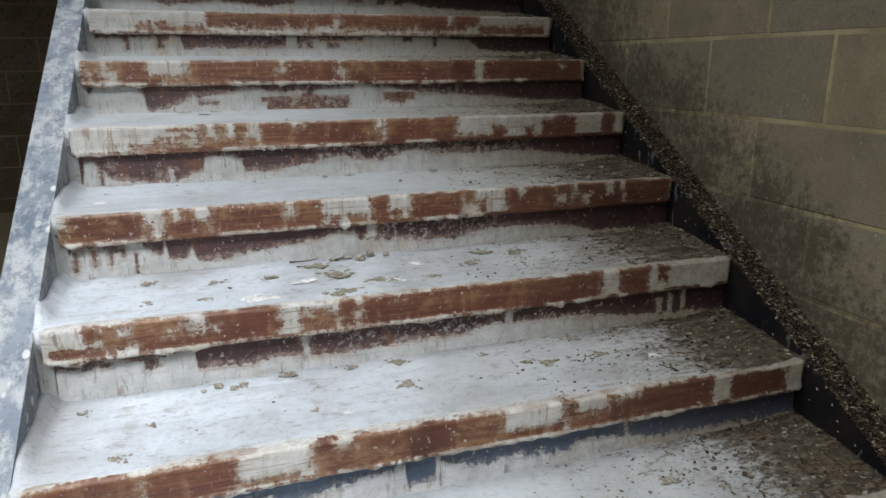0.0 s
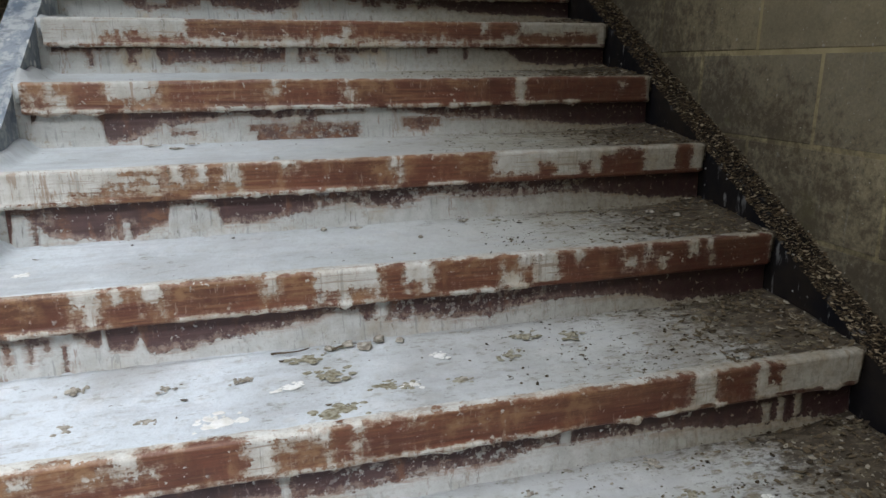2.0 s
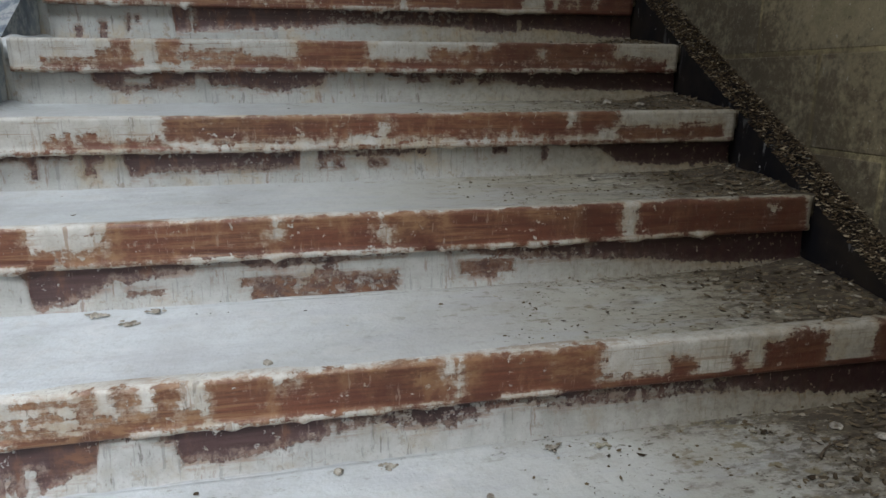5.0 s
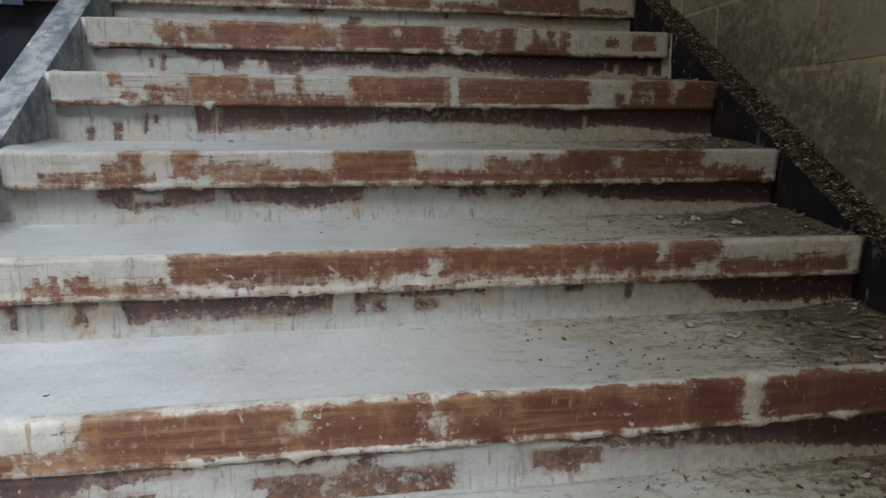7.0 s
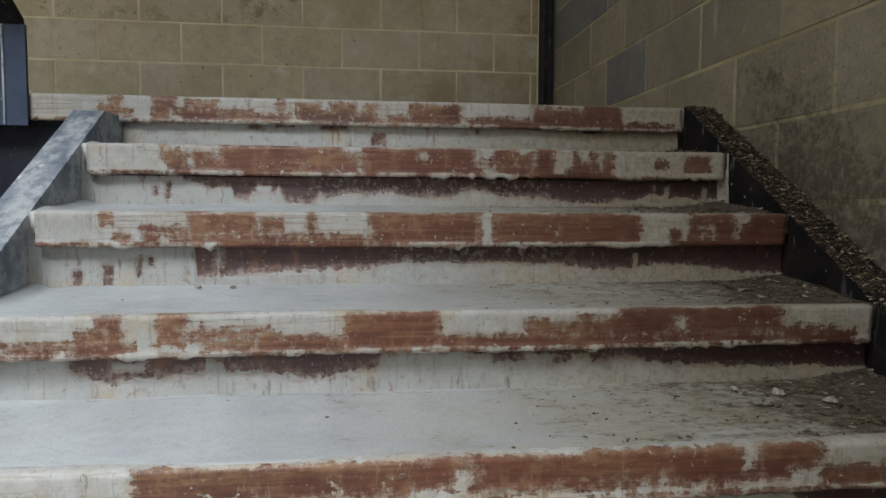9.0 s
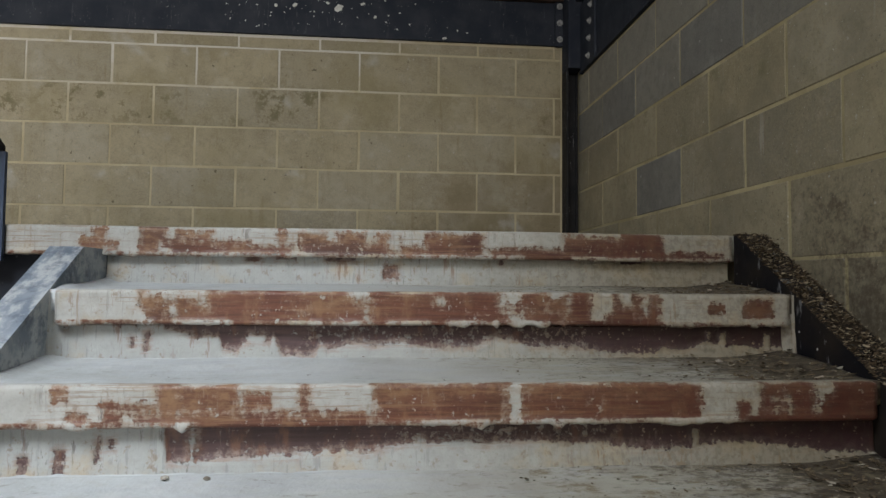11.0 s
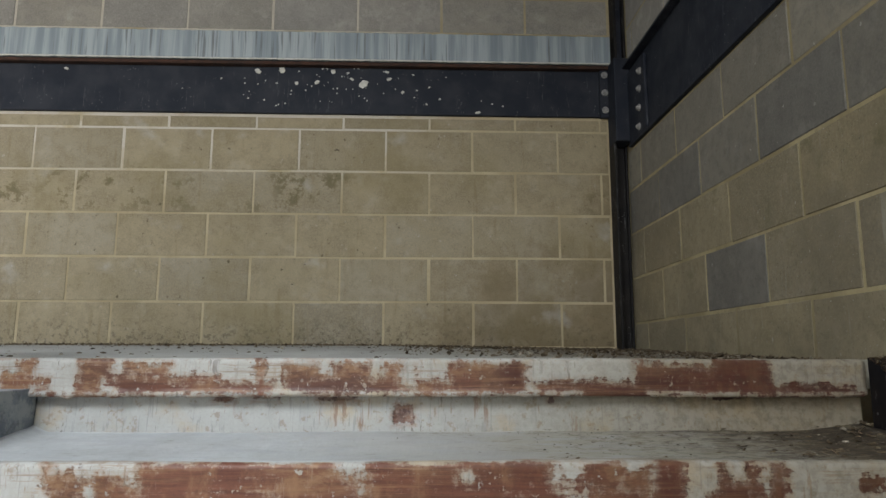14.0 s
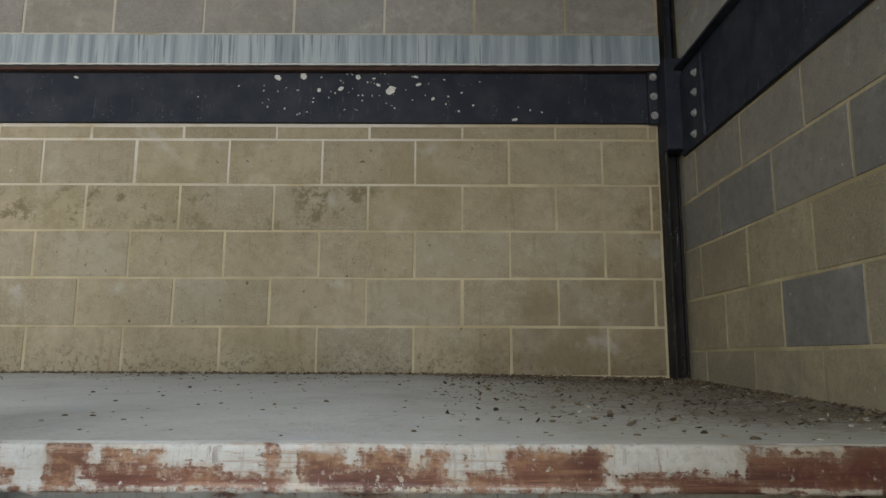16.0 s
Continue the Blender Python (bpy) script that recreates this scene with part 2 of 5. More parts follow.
    white = m.mix(m.maths("MULTIPLY", ochre, m.maths("ADD", 0.35, m.attr("age"))), white, (0.43, 0.36, 0.255))
    speckle = m.step(m.noise(210, 4, rough=0.75), 0.52, 0.70)
    white = m.mix(m.maths("MULTIPLY", speckle, 0.40), white, tuple(0.5 * c for c in coat_b))
    lines = m.maths("MULTIPLY", m.step(m.noise(1.0, 4, m.stretch(150, 150, 7), 0.6), 0.57, 0.63), m.step(m.noise(6, 3), 0.38, 0.52))
    white = m.mix(m.maths("MULTIPLY", lines, 0.50), white, tuple(0.45 * c for c in coat_b))
    tears = m.maths("MULTIPLY", m.step(m.noise(1.0, 5, m.stretch(48, 48, 6), 0.7), 0.58, 0.64), m.step(m.noise(3.4, 3), 0.46, 0.58))
    white = m.mix(m.maths("MULTIPLY", tears, 0.60), white, tuple(0.8 * c for c in rust))
    swipe = m.maths("MULTIPLY", m.step(m.noise(1.0, 7, m.stretch(6, 6, 170), 0.72), 0.53, 0.60), m.step(m.noise(5.5, 3), 0.42, 0.56))
    white = m.mix(m.maths("MULTIPLY", swipe, m.maths("MULTIPLY", 0.50, rub)), white, tuple(0.45 * p + 0.3 * q for p, q in zip(rust, coat_b)))
    mottle = m.step(m.noise(13, 7, rough=0.72), 0.40, 0.64)
    white = m.mix(m.maths("MULTIPLY", mottle, 0.22), white, tuple(0.62 * c for c in coat_b))
    pits = m.step(m.noise(55, 4, rough=0.7), 0.58, 0.66)
    white = m.mix(m.maths("MULTIPLY", pits, m.maths("ADD", 0.22, m.maths("MULTIPLY", m.attr("age"), 0.5))), white, (0.24, 0.18, 0.12))
    grime_falloff = m.attr("grime_falloff")
    # Both colours darken to the right for dust and for dimmer light.
    bare = m.mix(m.maths("MULTIPLY", grime_falloff, 0.92), bare, (0.42 * bare_a[0], 0.28 * bare_a[1], 0.30 * bare_a[2]))
    white = m.mix(m.maths("MULTIPLY", grime_falloff, 0.85), white, (0.175, 0.138, 0.074))
    base = m.mix(coat, bare, white)
    dust = m.maths("MULTIPLY", grime_falloff, m.step(m.noise(70, 6, rough=0.7), 0.45, 0.62))
    base = m.mix(m.maths("MULTIPLY", dust, 0.40), base, (0.050, 0.038, 0.025))
    m.bump(m.maths("ADD", m.maths("MULTIPLY", coat, 1.0), m.maths("MULTIPLY", m.maths("ADD", fine, chips), 0.35)), 0.9, 0.0018)
    rough = m.maths("ADD", 0.50, m.maths("MULTIPLY", coat, 0.4))
    return m.done(base, rough)


def tread_material():
    """Whitewashed concrete; dirt, with light falloff painted in, grows to the walls and up the flight."""
    m = Tree("whitewashed_concrete", 0.8)
    d = m.attr("dirt_falloff")
    base = m.mix(m.step(m.noise(5, 5), 0.3, 0.75), (0.60, 0.66, 0.71), (0.48, 0.535, 0.575))
    base = m.mix(m.maths("MULTIPLY", m.step(m.noise(30, 5), 0.52, 0.72), 0.35), base, (0.42, 0.42, 0.40))
    base = m.mix(m.maths("MULTIPLY", m.step(m.noise(75, 6, rough=0.75), 0.48, 0.66), 0.35), base, (0.34, 0.375, 0.39))
    base = m.mix(m.maths("MULTIPLY", m.step(m.noise(14, 7, rough=0.72), 0.54, 0.62), 0.30), base, (0.70, 0.72, 0.74))
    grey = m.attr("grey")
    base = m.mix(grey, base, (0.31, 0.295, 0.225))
    scratch = m.step(m.noise(1.0, 7, m.stretch(5, 26, 6), 0.72), 0.48, 0.62)
    base = m.mix(m.maths("MULTIPLY", scratch, 0.42), base, (0.38, 0.40, 0.43))
    base = m.mix(m.maths("MULTIPLY", m.step(m.noise(2.6, 5, rough=0.65), 0.45, 0.70), 0.5), base, (0.36, 0.365, 0.365))
    film = m.maths("ADD", m.maths("MULTIPLY", m.noise(5, 7, rough=0.70), 1.2), m.maths("MULTIPLY", d, 0.52))
    base = m.mix(m.maths("MULTIPLY", m.step(film, 0.62, 1.45), 0.80), base, (0.155, 0.122, 0.072))
    clump = m.maths("ADD", m.noise(1.0, 8, m.stretch(15, 30, 18), 0.74), m.maths("MULTIPLY", d, 0.26))
    base = m.mix(m.maths("MULTIPLY", m.step(clump, 0.66, 0.84), 0.78), base, m.mix(m.step(m.noise(60, 4), 0.4, 0.6), (0.055, 0.044, 0.030), (0.125, 0.100, 0.060)))
    crumb = m.maths("ADD", m.noise(1.0, 7, m.stretch(38, 75, 50), 0.76), m.maths("MULTIPLY", d, 0.20))
    base = m.mix(m.maths("MULTIPLY", m.step(crumb, 0.64, 0.74), 0.75), base, (0.070, 0.055, 0.035))
    caked = m.maths("ADD", m.maths("MULTIPLY", m.noise(9, 6, rough=0.7), 0.8), m.maths("MULTIPLY", d, 0.45))
    base = m.mix(m.maths("MULTIPLY", m.step(caked, 0.85, 1.25), 0.36), base, (0.085, 0.068, 0.045))
    flakes = m.maths("ADD", m.noise(1.0, 5, m.stretch(26, 62, 40), 0.68), m.maths("MULTIPLY", d, 0.10))
    base = m.mix(m.maths("MULTIPLY", m.maths("MULTIPLY", m.step(flakes, 0.60, 0.66), m.step(d, 0.35, 0.9)), 0.80), base, (0.040, 0.030, 0.020))
    tan = m.maths("MULTIPLY", m.step(m.noise(1.0, 5, m.stretch(34, 70, 52), 0.66), 0.58, 0.64), m.step(d, 0.5, 1.1))
    base = m.mix(m.maths("MULTIPLY", tan, 0.70), base, (0.20, 0.155, 0.098))
    stain = m.maths("MULTIPLY", m.step(m.noise(1.0, 7, m.stretch(22, 44, 30), 0.72), 0.54, 0.63), m.step(m.noise(8, 3), 0.42, 0.54))
    base = m.mix(m.maths("MULTIPLY", stain, m.step(d, 0.02, 0.45)), base, (0.175, 0.150, 0.095))
    blot = m.maths("MULTIPLY", m.step(m.noise(1.0, 7, m.stretch(30, 55, 42), 0.70), 0.56, 0.66), m.step(m.maths("ADD", m.noise(5, 3), m.maths("MULTIPLY", d, 0.3)), 0.48, 0.66))
    base = m.mix(m.maths("MULTIPLY", blot, 0.55), base, (0.15, 0.125, 0.08))
    chalk = m.maths("MULTIPLY", m.step(m.noise(70, 5, rough=0.65), 0.62, 0.66), m.step(d, 0.3, 1.2))
    base = m.mix(m.maths("MULTIPLY", chalk, 0.6), base, (0.42, 0.40, 0.34))
    m.bump(m.maths("ADD", m.noise(22, 6, rough=0.65), m.maths("MULTIPLY", m.noise(160, 3), 0.35)), 0.65, 0.005)
    return m.done(base, m.maths("SUBTRACT", 0.85, m.maths("MULTIPLY", m.noise(6, 3), 0.35)))


def steel_material(name, paint, worn, spots, speck=0.4, lo=0.60, gloss=0.22, run=90):
    """Old oil paint on steel, scuffed, with white runs."""
    m = Tree(name, 0.5)
    m.dull(gloss)
    base = m.mix(m.step(m.noise(7, 5), 0.35, 0.7), paint, worn)
    runs = m.maths("MULTIPLY", m.step(m.noise(1.0, 5, m.stretch(run, run, 10), 0.65), lo, lo + 0.08), m.step(m.noise(4, 3), 0.40 - (0.60 - lo), 0.60 - (0.60 - lo)))
    base = m.mix(m.maths("MULTIPLY", runs, spots), base, (0.46, 0.47, 0.47))
    dots = m.maths("MULTIPLY", m.step(m.cells(48), 0.16, 0.10), m.step(m.noise(9, 3), 0.50, 0.62))
    base = m.mix(m.maths("MULTIPLY", dots, speck), base, (0.55, 0.55, 0.53))
    m.bump(m.noise(60, 4), 0.25, 0.002)
    return m.done(base, m.maths("ADD", 0.48, m.maths("MULTIPLY", m.noise(11, 4), 0.35)))


def flange_material():
    """Blue-grey paint almost hidden by dried white smears."""
    m = Tree("smeared_blue_paint", 0.65)
    base = m.mix(m.step(m.noise(6, 5), 0.3, 0.7), (0.115, 0.150, 0.195), (0.26, 0.30, 0.34))
    smear = m.step(m.noise(15, 8, m.stretch(1.4, 0.7, 0.7), 0.74), 0.43, 0.58)
    base = m.mix(m.maths("MULTIPLY", smear, 0.75), base, (0.47, 0.495, 0.50))
    base = m.mix(m.maths("MULTIPLY", m.step(m.noise(33, 7, rough=0.75), 0.5, 0.62), 0.55), base, (0.09, 0.11, 0.135))
    dots = m.maths("MULTIPLY", m.step(m.cells(30, m.stretch(1, 0.6, 0.6)), 0.24, 0.14), m.step(m.noise(5, 3), 0.48, 0.58))
    base = m.mix(dots, base, (0.62, 0.63, 0.62))
    m.bump(smear, 0.4, 0.002)
    return m.done(base)


def band_material():
    """Galvanised ledge, streaked pale."""
    m = Tree("streaked_ledge_paint", 0.6)
    base = m.mix(m.step(m.noise(1.0, 4, m.stretch(26, 1, 1.2)), 0.35, 0.65), (0.215, 0.265, 0.295), (0.37, 0.425, 0.45))
    dark = m.maths("MULTIPLY", m.step(m.noise(1.0, 3, m.stretch(70, 1, 2.5)), 0.56, 0.66), m.step(m.noise(2.2, 2), 0.38, 0.55))
    base = m.mix(m.maths("MULTIPLY", dark, 0.8), base, (0.13, 0.15, 0.16))
    m.bump(m.noise(50, 4), 0.3, 0.002)
    return m.done(base)


def litter_material(name, a, b, c, pale=0.90):
    """Dry droppings, flakes and dust: each scrap has its own tint."""
    m = Tree(name, 0.95)
    m.dull(0.15)
    r = m.island()
    base = m.mix(m.step(r, 0.0, 0.5), a, b)
    base = m.mix(m.step(r, pale, pale + 0.03), base, c)
    base = m.mix(m.maths("MULTIPLY", m.noise(120, 3), 0.5), base, (0.05, 0.04, 0.03))
    m.bump(m.noise(220, 3), 0.6, 0.002)
    return m.done(base)


def plain_material(name, a, b, scale=6.0, rough=0.85):
    m = Tree(name, rough)
    n = m.noise(scale, 5)
    m.bump(m.noise(scale * 12, 4), 0.35, 0.003)
    return m.done(m.mix(m.step(n, 0.3, 0.7), a, b))


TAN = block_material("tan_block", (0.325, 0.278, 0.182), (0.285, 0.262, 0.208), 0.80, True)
# Side wall's copy of the tan block, darkened for the dimmer light there.
TAN_SIDE_SHADED = block_material("tan_block_side_shaded", (0.250, 0.210, 0.128), (0.205, 0.182, 0.132), 0.70, False, True)
GREY = block_material("grey_block", (0.325, 0.318, 0.295), (0.345, 0.336, 0.308), 0.75, False)
SLATE = block_material("slate_block", (0.145, 0.139, 0.122), (0.160, 0.152, 0.131), 0.75, False)
SLATE_PALE = block_material("pale_slate_block", (0.185, 0.174, 0.146), (0.200, 0.186, 0.150), 0.75, False)
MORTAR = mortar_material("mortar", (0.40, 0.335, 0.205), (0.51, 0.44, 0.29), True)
# Joint colour of the side wall, dimmed in the same way.
MORTAR_SIDE_SHADED = mortar_material("mortar_side_shaded", (0.27, 0.225, 0.120), (0.42, 0.36, 0.205), False)
NOSING = coated_material("red_oxide_nosing", (0.092, 0.030, 0.019), (0.168, 0.062, 0.035), (0.30, 0.172, 0.088), (0.66, 0.675, 0.655), (0.51, 0.50, 0.455), 0.9, 0.45, 0.50, 1.6, 1.7)
RISER = coated_material("brown_riser", (0.058, 0.029, 0.030), (0.098, 0.055, 0.056), (0.25, 0.120, 0.062), (0.62, 0.65, 0.65), (0.49, 0.51, 0.50), 0.55, 0.35, 0.42, 0.20, 0.85)
BLUE_RISER = coated_material("blue_riser", (0.075, 0.11, 0.17), (0.10, 0.14, 0.20), (0.05, 0.06, 0.08), (0.60, 0.62, 0.63), (0.48, 0.50, 0.50), 1.0, 1.0, 0.50, 0.4)
TREAD = tread_material()
NAVY = steel_material("navy_steel_paint", (0.014, 0.018, 0.028), (0.028, 0.032, 0.042), 0.10, 0.20)
# Dusty navy paint of the right string, blackened for the shadow it lies in.
NAVY_DUSTY_SHADED = steel_material("shaded_dusty_navy_paint", (0.007, 0.007, 0.009), (0.020, 0.016, 0.013), 0.32, 0.70, 0.58, 0.08, 40)
BLUE = steel_material("blue_steel_paint", (0.050, 0.070, 0.115), (0.075, 0.10, 0.15), 0.3, 0.4)
BLACK = steel_material("black_steel_paint", (0.008, 0.008, 0.009), (0.018, 0.017, 0.016), 0.35, 0.3)
# Rust with the ledge's shadow line put into its dark colour.
RUST_SHADED = plain_material("shaded_rusted_steel", (0.026, 0.013, 0.009), (0.06, 0.026, 0.015), 20)
FLANGE = flange_material()
BAND = band_material()
LITTER = litter_material("dry_litter", (0.034, 0.025, 0.016), (0.150, 0.118, 0.075), (0.38, 0.35, 0.28), 0.90)
CRUST = litter_material("dropping_crust", (0.020, 0.015, 0.010), (0.120, 0.086, 0.050), (0.42, 0.35, 0.24), 0.80)
DROPPING = plain_material("olive_dropping", (0.135, 0.115, 0.062), (0.37, 0.36, 0.29), 130)
LUMP = plain_material("dirty_plaster", (0.42, 0.40, 0.35), (0.15, 0.13, 0.10), 90)
TWIG = plain_material("dry_twig", (0.05, 0.035, 0.022), (0.10, 0.075, 0.05), 80)
CHALK = plain_material("chalky_splash", (0.80, 0.81, 0.80), (0.62, 0.62, 0.58), 50)
SPLAT = plain_material("dried_dropping", (0.62, 0.62, 0.58), (0.48, 0.48, 0.43), 60)
BOLT = plain_material("bolt_steel", (0.18, 0.18, 0.18), (0.34, 0.34, 0.33), 90, 0.45)
SCREED = plain_material("cement_floor", (0.22, 0.21, 0.19), (0.15, 0.145, 0.13), 5)
PLASTER = plain_material("bare_blockwork", (0.12, 0.105, 0.08), (0.09, 0.08, 0.062), 4)
SOFFIT = plain_material("concrete_soffit", (0.13, 0.125, 0.115), (0.09, 0.087, 0.08), 4)


# ---- mesh helpers ----
def link(name, verts, faces, material, parent=None, label="", smooth=False, attrs=None):
    me = bpy.data.meshes.new(name)
    me.from_pydata(verts, [], faces)
    me.update()
    me.materials.append(material)
    if smooth:
        me.polygons.foreach_set("use_smooth", [True] * len(me.polygons))
    for key, values in (attrs or {}).items():
        me.attributes.new(key, "FLOAT", "POINT").data.foreach_set("value", values)
    ob = new(name, me)
    ob.parent = parent
    if label:
        ob["label"] = label
    return ob


def part(name, bm, material, parent=None, label="", smooth=False):
    me = bpy.data.meshes.new(name)
    bm.normal_update()
    bm.to_mesh(me)
    bm.free()
    me.materials.append(material)
    if smooth:
        me.polygons.foreach_set("use_smooth", [True] * len(me.polygons))
    ob = new(name, me)
    ob.parent = parent
    if label:
        ob["label"] = label
    return ob


def box_bm(x0, x1, y0, y1, z0, z1, bevel=0.0, bm=None):
    bm = bm or bmesh.new()
    made = bmesh.ops.create_cube(bm, size=1)["verts"]
    for v in made:
        v.co = Vector((x0 + (v.co.x + 0.5) * (x1 - x0), y0 + (v.co.y + 0.5) * (y1 - y0), z0 + (v.co.z + 0.5) * (z1 - z0)))
    if bevel:
        edges = list({e for v in made for e in v.link_edges})
        bmesh.ops.bevel(bm, geom=edges, offset=bevel, segments=2, affect="EDGES", profile=0.6)
    return bm


def prism_bm(profile, x0, x1, bm=None):
    """A profile in (y, z), swept along x."""
    bm = bm or bmesh.new()
    a = [bm.verts.new((x0, y, z)) for y, z in profile]
    b = [bm.verts.new((x1, y, z)) for y, z in profile]
    bm.faces.new(a)
    bm.faces.new(b[::-1])
    for i in range(len(a)):
        j = (i + 1) % len(a)
        bm.faces.new((a[j], a[i], b[i], b[j]))
    bmesh.ops.recalc_face_normals(bm, faces=bm.faces[:])
    return bm


def solid_grid(name, front, back, material, parent, label="", attrs=None):
    """A slab between two grids of points (rows of equal length), closed all round."""
    nu, nv = len(front), len(front[0])
    verts = [p for row in front for p in row] + [p for row in back for p in row]
    o = nu * nv

    def at(i, j):
        return i * nv + j

    faces = []
    for i in range(nu - 1):
        for j in range(nv - 1):
            a, b, c, d = at(i, j), at(i + 1, j), at(i + 1, j + 1), at(i, j + 1)
            faces.append((a, b, c, d))
            faces.append((o + d, o + c, o + b, o + a))
    for i in range(nu - 1):
        faces.append((at(i + 1, 0), at(i, 0), o + at(i, 0), o + at(i + 1, 0)))
        faces.append((at(i, nv - 1), at(i + 1, nv - 1), o + at(i + 1, nv - 1), o + at(i, nv - 1)))
    for j in range(nv - 1):
        faces.append((at(0, j), at(0, j + 1), o + at(0, j + 1), o + at(0, j)))
        faces.append((at(nu - 1, j + 1), at(nu - 1, j), o + at(nu - 1, j), o + at(nu - 1, j + 1)))
    return link(name, verts, faces, material, parent, label, True, attrs)


def empty(name):
    ob = new(name)
    ob.empty_display_size = 0.1
    return ob


def wave(x, y=0.0, z=0.0):
    return noise.noise(Vector((x, y, z)))


def smooth_step(v, lo, hi):
    t = min(1.0, max(0.0, (v - lo) / (hi - lo)))
    return t * t * (3 - 2 * t)


# ---- setting ----
wall_back = tagged(part("wall_back", box_bm(WALL_L, WALL_R, WALL_B + 0.002, WALL_B + 0.22, FLOOR, CEILING), MORTAR),
                   "tan concrete block wall with pale mortar joints behind the landing", "wall", kind="structure")
wall_right = tagged(part("wall_right", box_bm(WALL_R + 0.002, WALL_R + 0.22, WALL_F, WALL_B + 0.22, FLOOR, CEILING), MORTAR_SIDE_SHADED),
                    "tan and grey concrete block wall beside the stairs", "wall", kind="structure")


def pierced_wall(name, x, y0, y1, holes, label, along_y):
    """A wall with thickness, built of piers round its openings (a0, a1, z0, z1)."""
    bm = bmesh.new()
    cuts = sorted({y0, y1, *(h[0] for h in holes), *(h[1] for h in holes)})
    for a, b in zip(cuts, cuts[1:]):
        gaps = sorted((h[2], h[3]) for h in holes if h[0] <= a and b <= h[1])
        z = FLOOR
        for g0, g1 in gaps + [(CEILING, CEILING)]:
            if g0 > z + 0.001:
                if along_y:
                    box_bm(x - 0.22, x, a, b, z, g0, bm=bm)
                else:
                    box_bm(a, b, x - 0.22, x, z, g0, bm=bm)
            z = g1
    return tagged(part(name, bm, PLASTER), label, "wall", kind="structure")


pierced_wall("wall_left", WALL_L, WALL_F, WALL_B + 0.22, [(3.55, 5.15, 1.95, 3.55)], "bare block wall with a window opening across the stairwell", True)
# Unseen front wall; its holes are made up for the fill lamps.
pierced_wall("wall_front", WALL_F, WALL_L, WALL_R + 0.22, [(-2.35, -1.90, 0.55, 2.15), (-1.90, -0.65, 0.55, 2.15), (-1.30, 0.20, 2.67, 3.57)], "unseen bare block wall closing the front, opened for the added lamps", False)
tagged(part("floor", box_bm(WALL_L - 0.22, WALL_R, WALL_F - 0.22, WALL_B, FLOOR - 0.2, FLOOR), SCREED), "dusty grey cement floor below the stairs", "floor", kind="structure")
bm = box_bm(WALL_L - 0.22, WALL_R + 0.22, WALL_F - 0.22, 0.20, CEILING, CEILING + 0.2)
box_bm(WALL_L - 0.22, WALL_R + 0.22, 1.60, WALL_B + 0.22, CEILING, CEILING + 0.2, bm=bm)
box_bm(WALL_L - 0.22, -1.60, 0.20, 1.60, CEILING, CEILING + 0.2, bm=bm)
box_bm(-0.10, WALL_R + 0.22, 0.20, 1.60, CEILING, CEILING + 0.2, bm=bm)
# Unseen baffle, added to keep this lamp off the right side.
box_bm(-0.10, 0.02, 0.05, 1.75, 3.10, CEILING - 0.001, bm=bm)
tagged(part("ceiling", bm, SOFFIT), "unseen bare concrete ceiling with a lamp opening and a light baffle", "ceiling", kind="structure")

# Unseen slab and shaft, added to narrow the lamp over the stair foot.
BAFFLE_Z = 2.36
bm = box_bm(WALL_L + 0.001, WALL_R - 0.06, WALL_F + 0.001, -1.62, BAFFLE_Z, BAFFLE_Z + 0.16)
box_bm(WALL_L + 0.001, WALL_R - 0.06, -0.28, -0.10, BAFFLE_Z, BAFFLE_Z + 0.16, bm=bm)
box_bm(WALL_L + 0.001, -1.67, -1.62, -0.28, BAFFLE_Z, BAFFLE_Z + 0.16, bm=bm)
box_bm(-0.13, WALL_R - 0.06, -1.62, -0.28, BAFFLE_Z, BAFFLE_Z + 0.16, bm=bm)
for x0, x1, y0, y1 in ((-1.79, -1.67, -1.74, -0.16), (-0.13, -0.01, -1.74, -0.16), (-1.67, -0.13, -1.74, -1.62), (-1.67, -0.13, -0.28, -0.16)):
    box_bm(x0, x1, y0, y1, BAFFLE_Z + 0.161, 2.95, bm=bm)
# Fin hung below the slab to dim the right side.
box_bm(-0.13, -0.01, WALL_F + 0.001, -0.10, 1.92, BAFFLE_Z - 0.001, bm=bm)
tagged(part("light_shaft", bm, SOFFIT), "unseen concrete slab and shaft added to shape the light at the stair foot", "ceiling", kind="structure")

# ---- staircase ----
stairs = tagged(empty("staircase"), "steel staircase with whitewashed treads and flaking red nosings", "staircase")
NX = 420
PAINT, CEMENT = {}, {}


def away(spans, xs):
    """Distance along x to the nearest span, negative inside it."""
    d = np.full(xs.shape, 9.0)
    for a, b in spans:
        d = np.minimum(d, np.maximum(a - xs, xs - b))
    return d


def off_patch(patches, xs, vs, tall):
    """Distance in metres from each place of a face to the nearest patch (x0, x1, low, high), negative inside it."""
    d = np.full((len(xs), len(vs)), 9.0)
    for x0, x1, v0, v1 in patches:
        dx = np.maximum(x0 - xs, xs - x1)[:, None]
        dv = (np.maximum((-1.0 if v0 <= 0.15 else v0) - vs, vs - (2.0 if v1 >= 0.90 else v1)) * tall)[None, :]
        d = np.minimum(d, np.where((dx > 0) & (dv > 0), np.hypot(np.maximum(dx, 0), np.maximum(dv, 0)), np.maximum(dx, dv)))
    return d


def ragged(xs, k):
    return np.array([0.5 * wave(x * 11, k * 3.3) + 0.5 * wave(x * 31, k * 1.7) for x in xs])


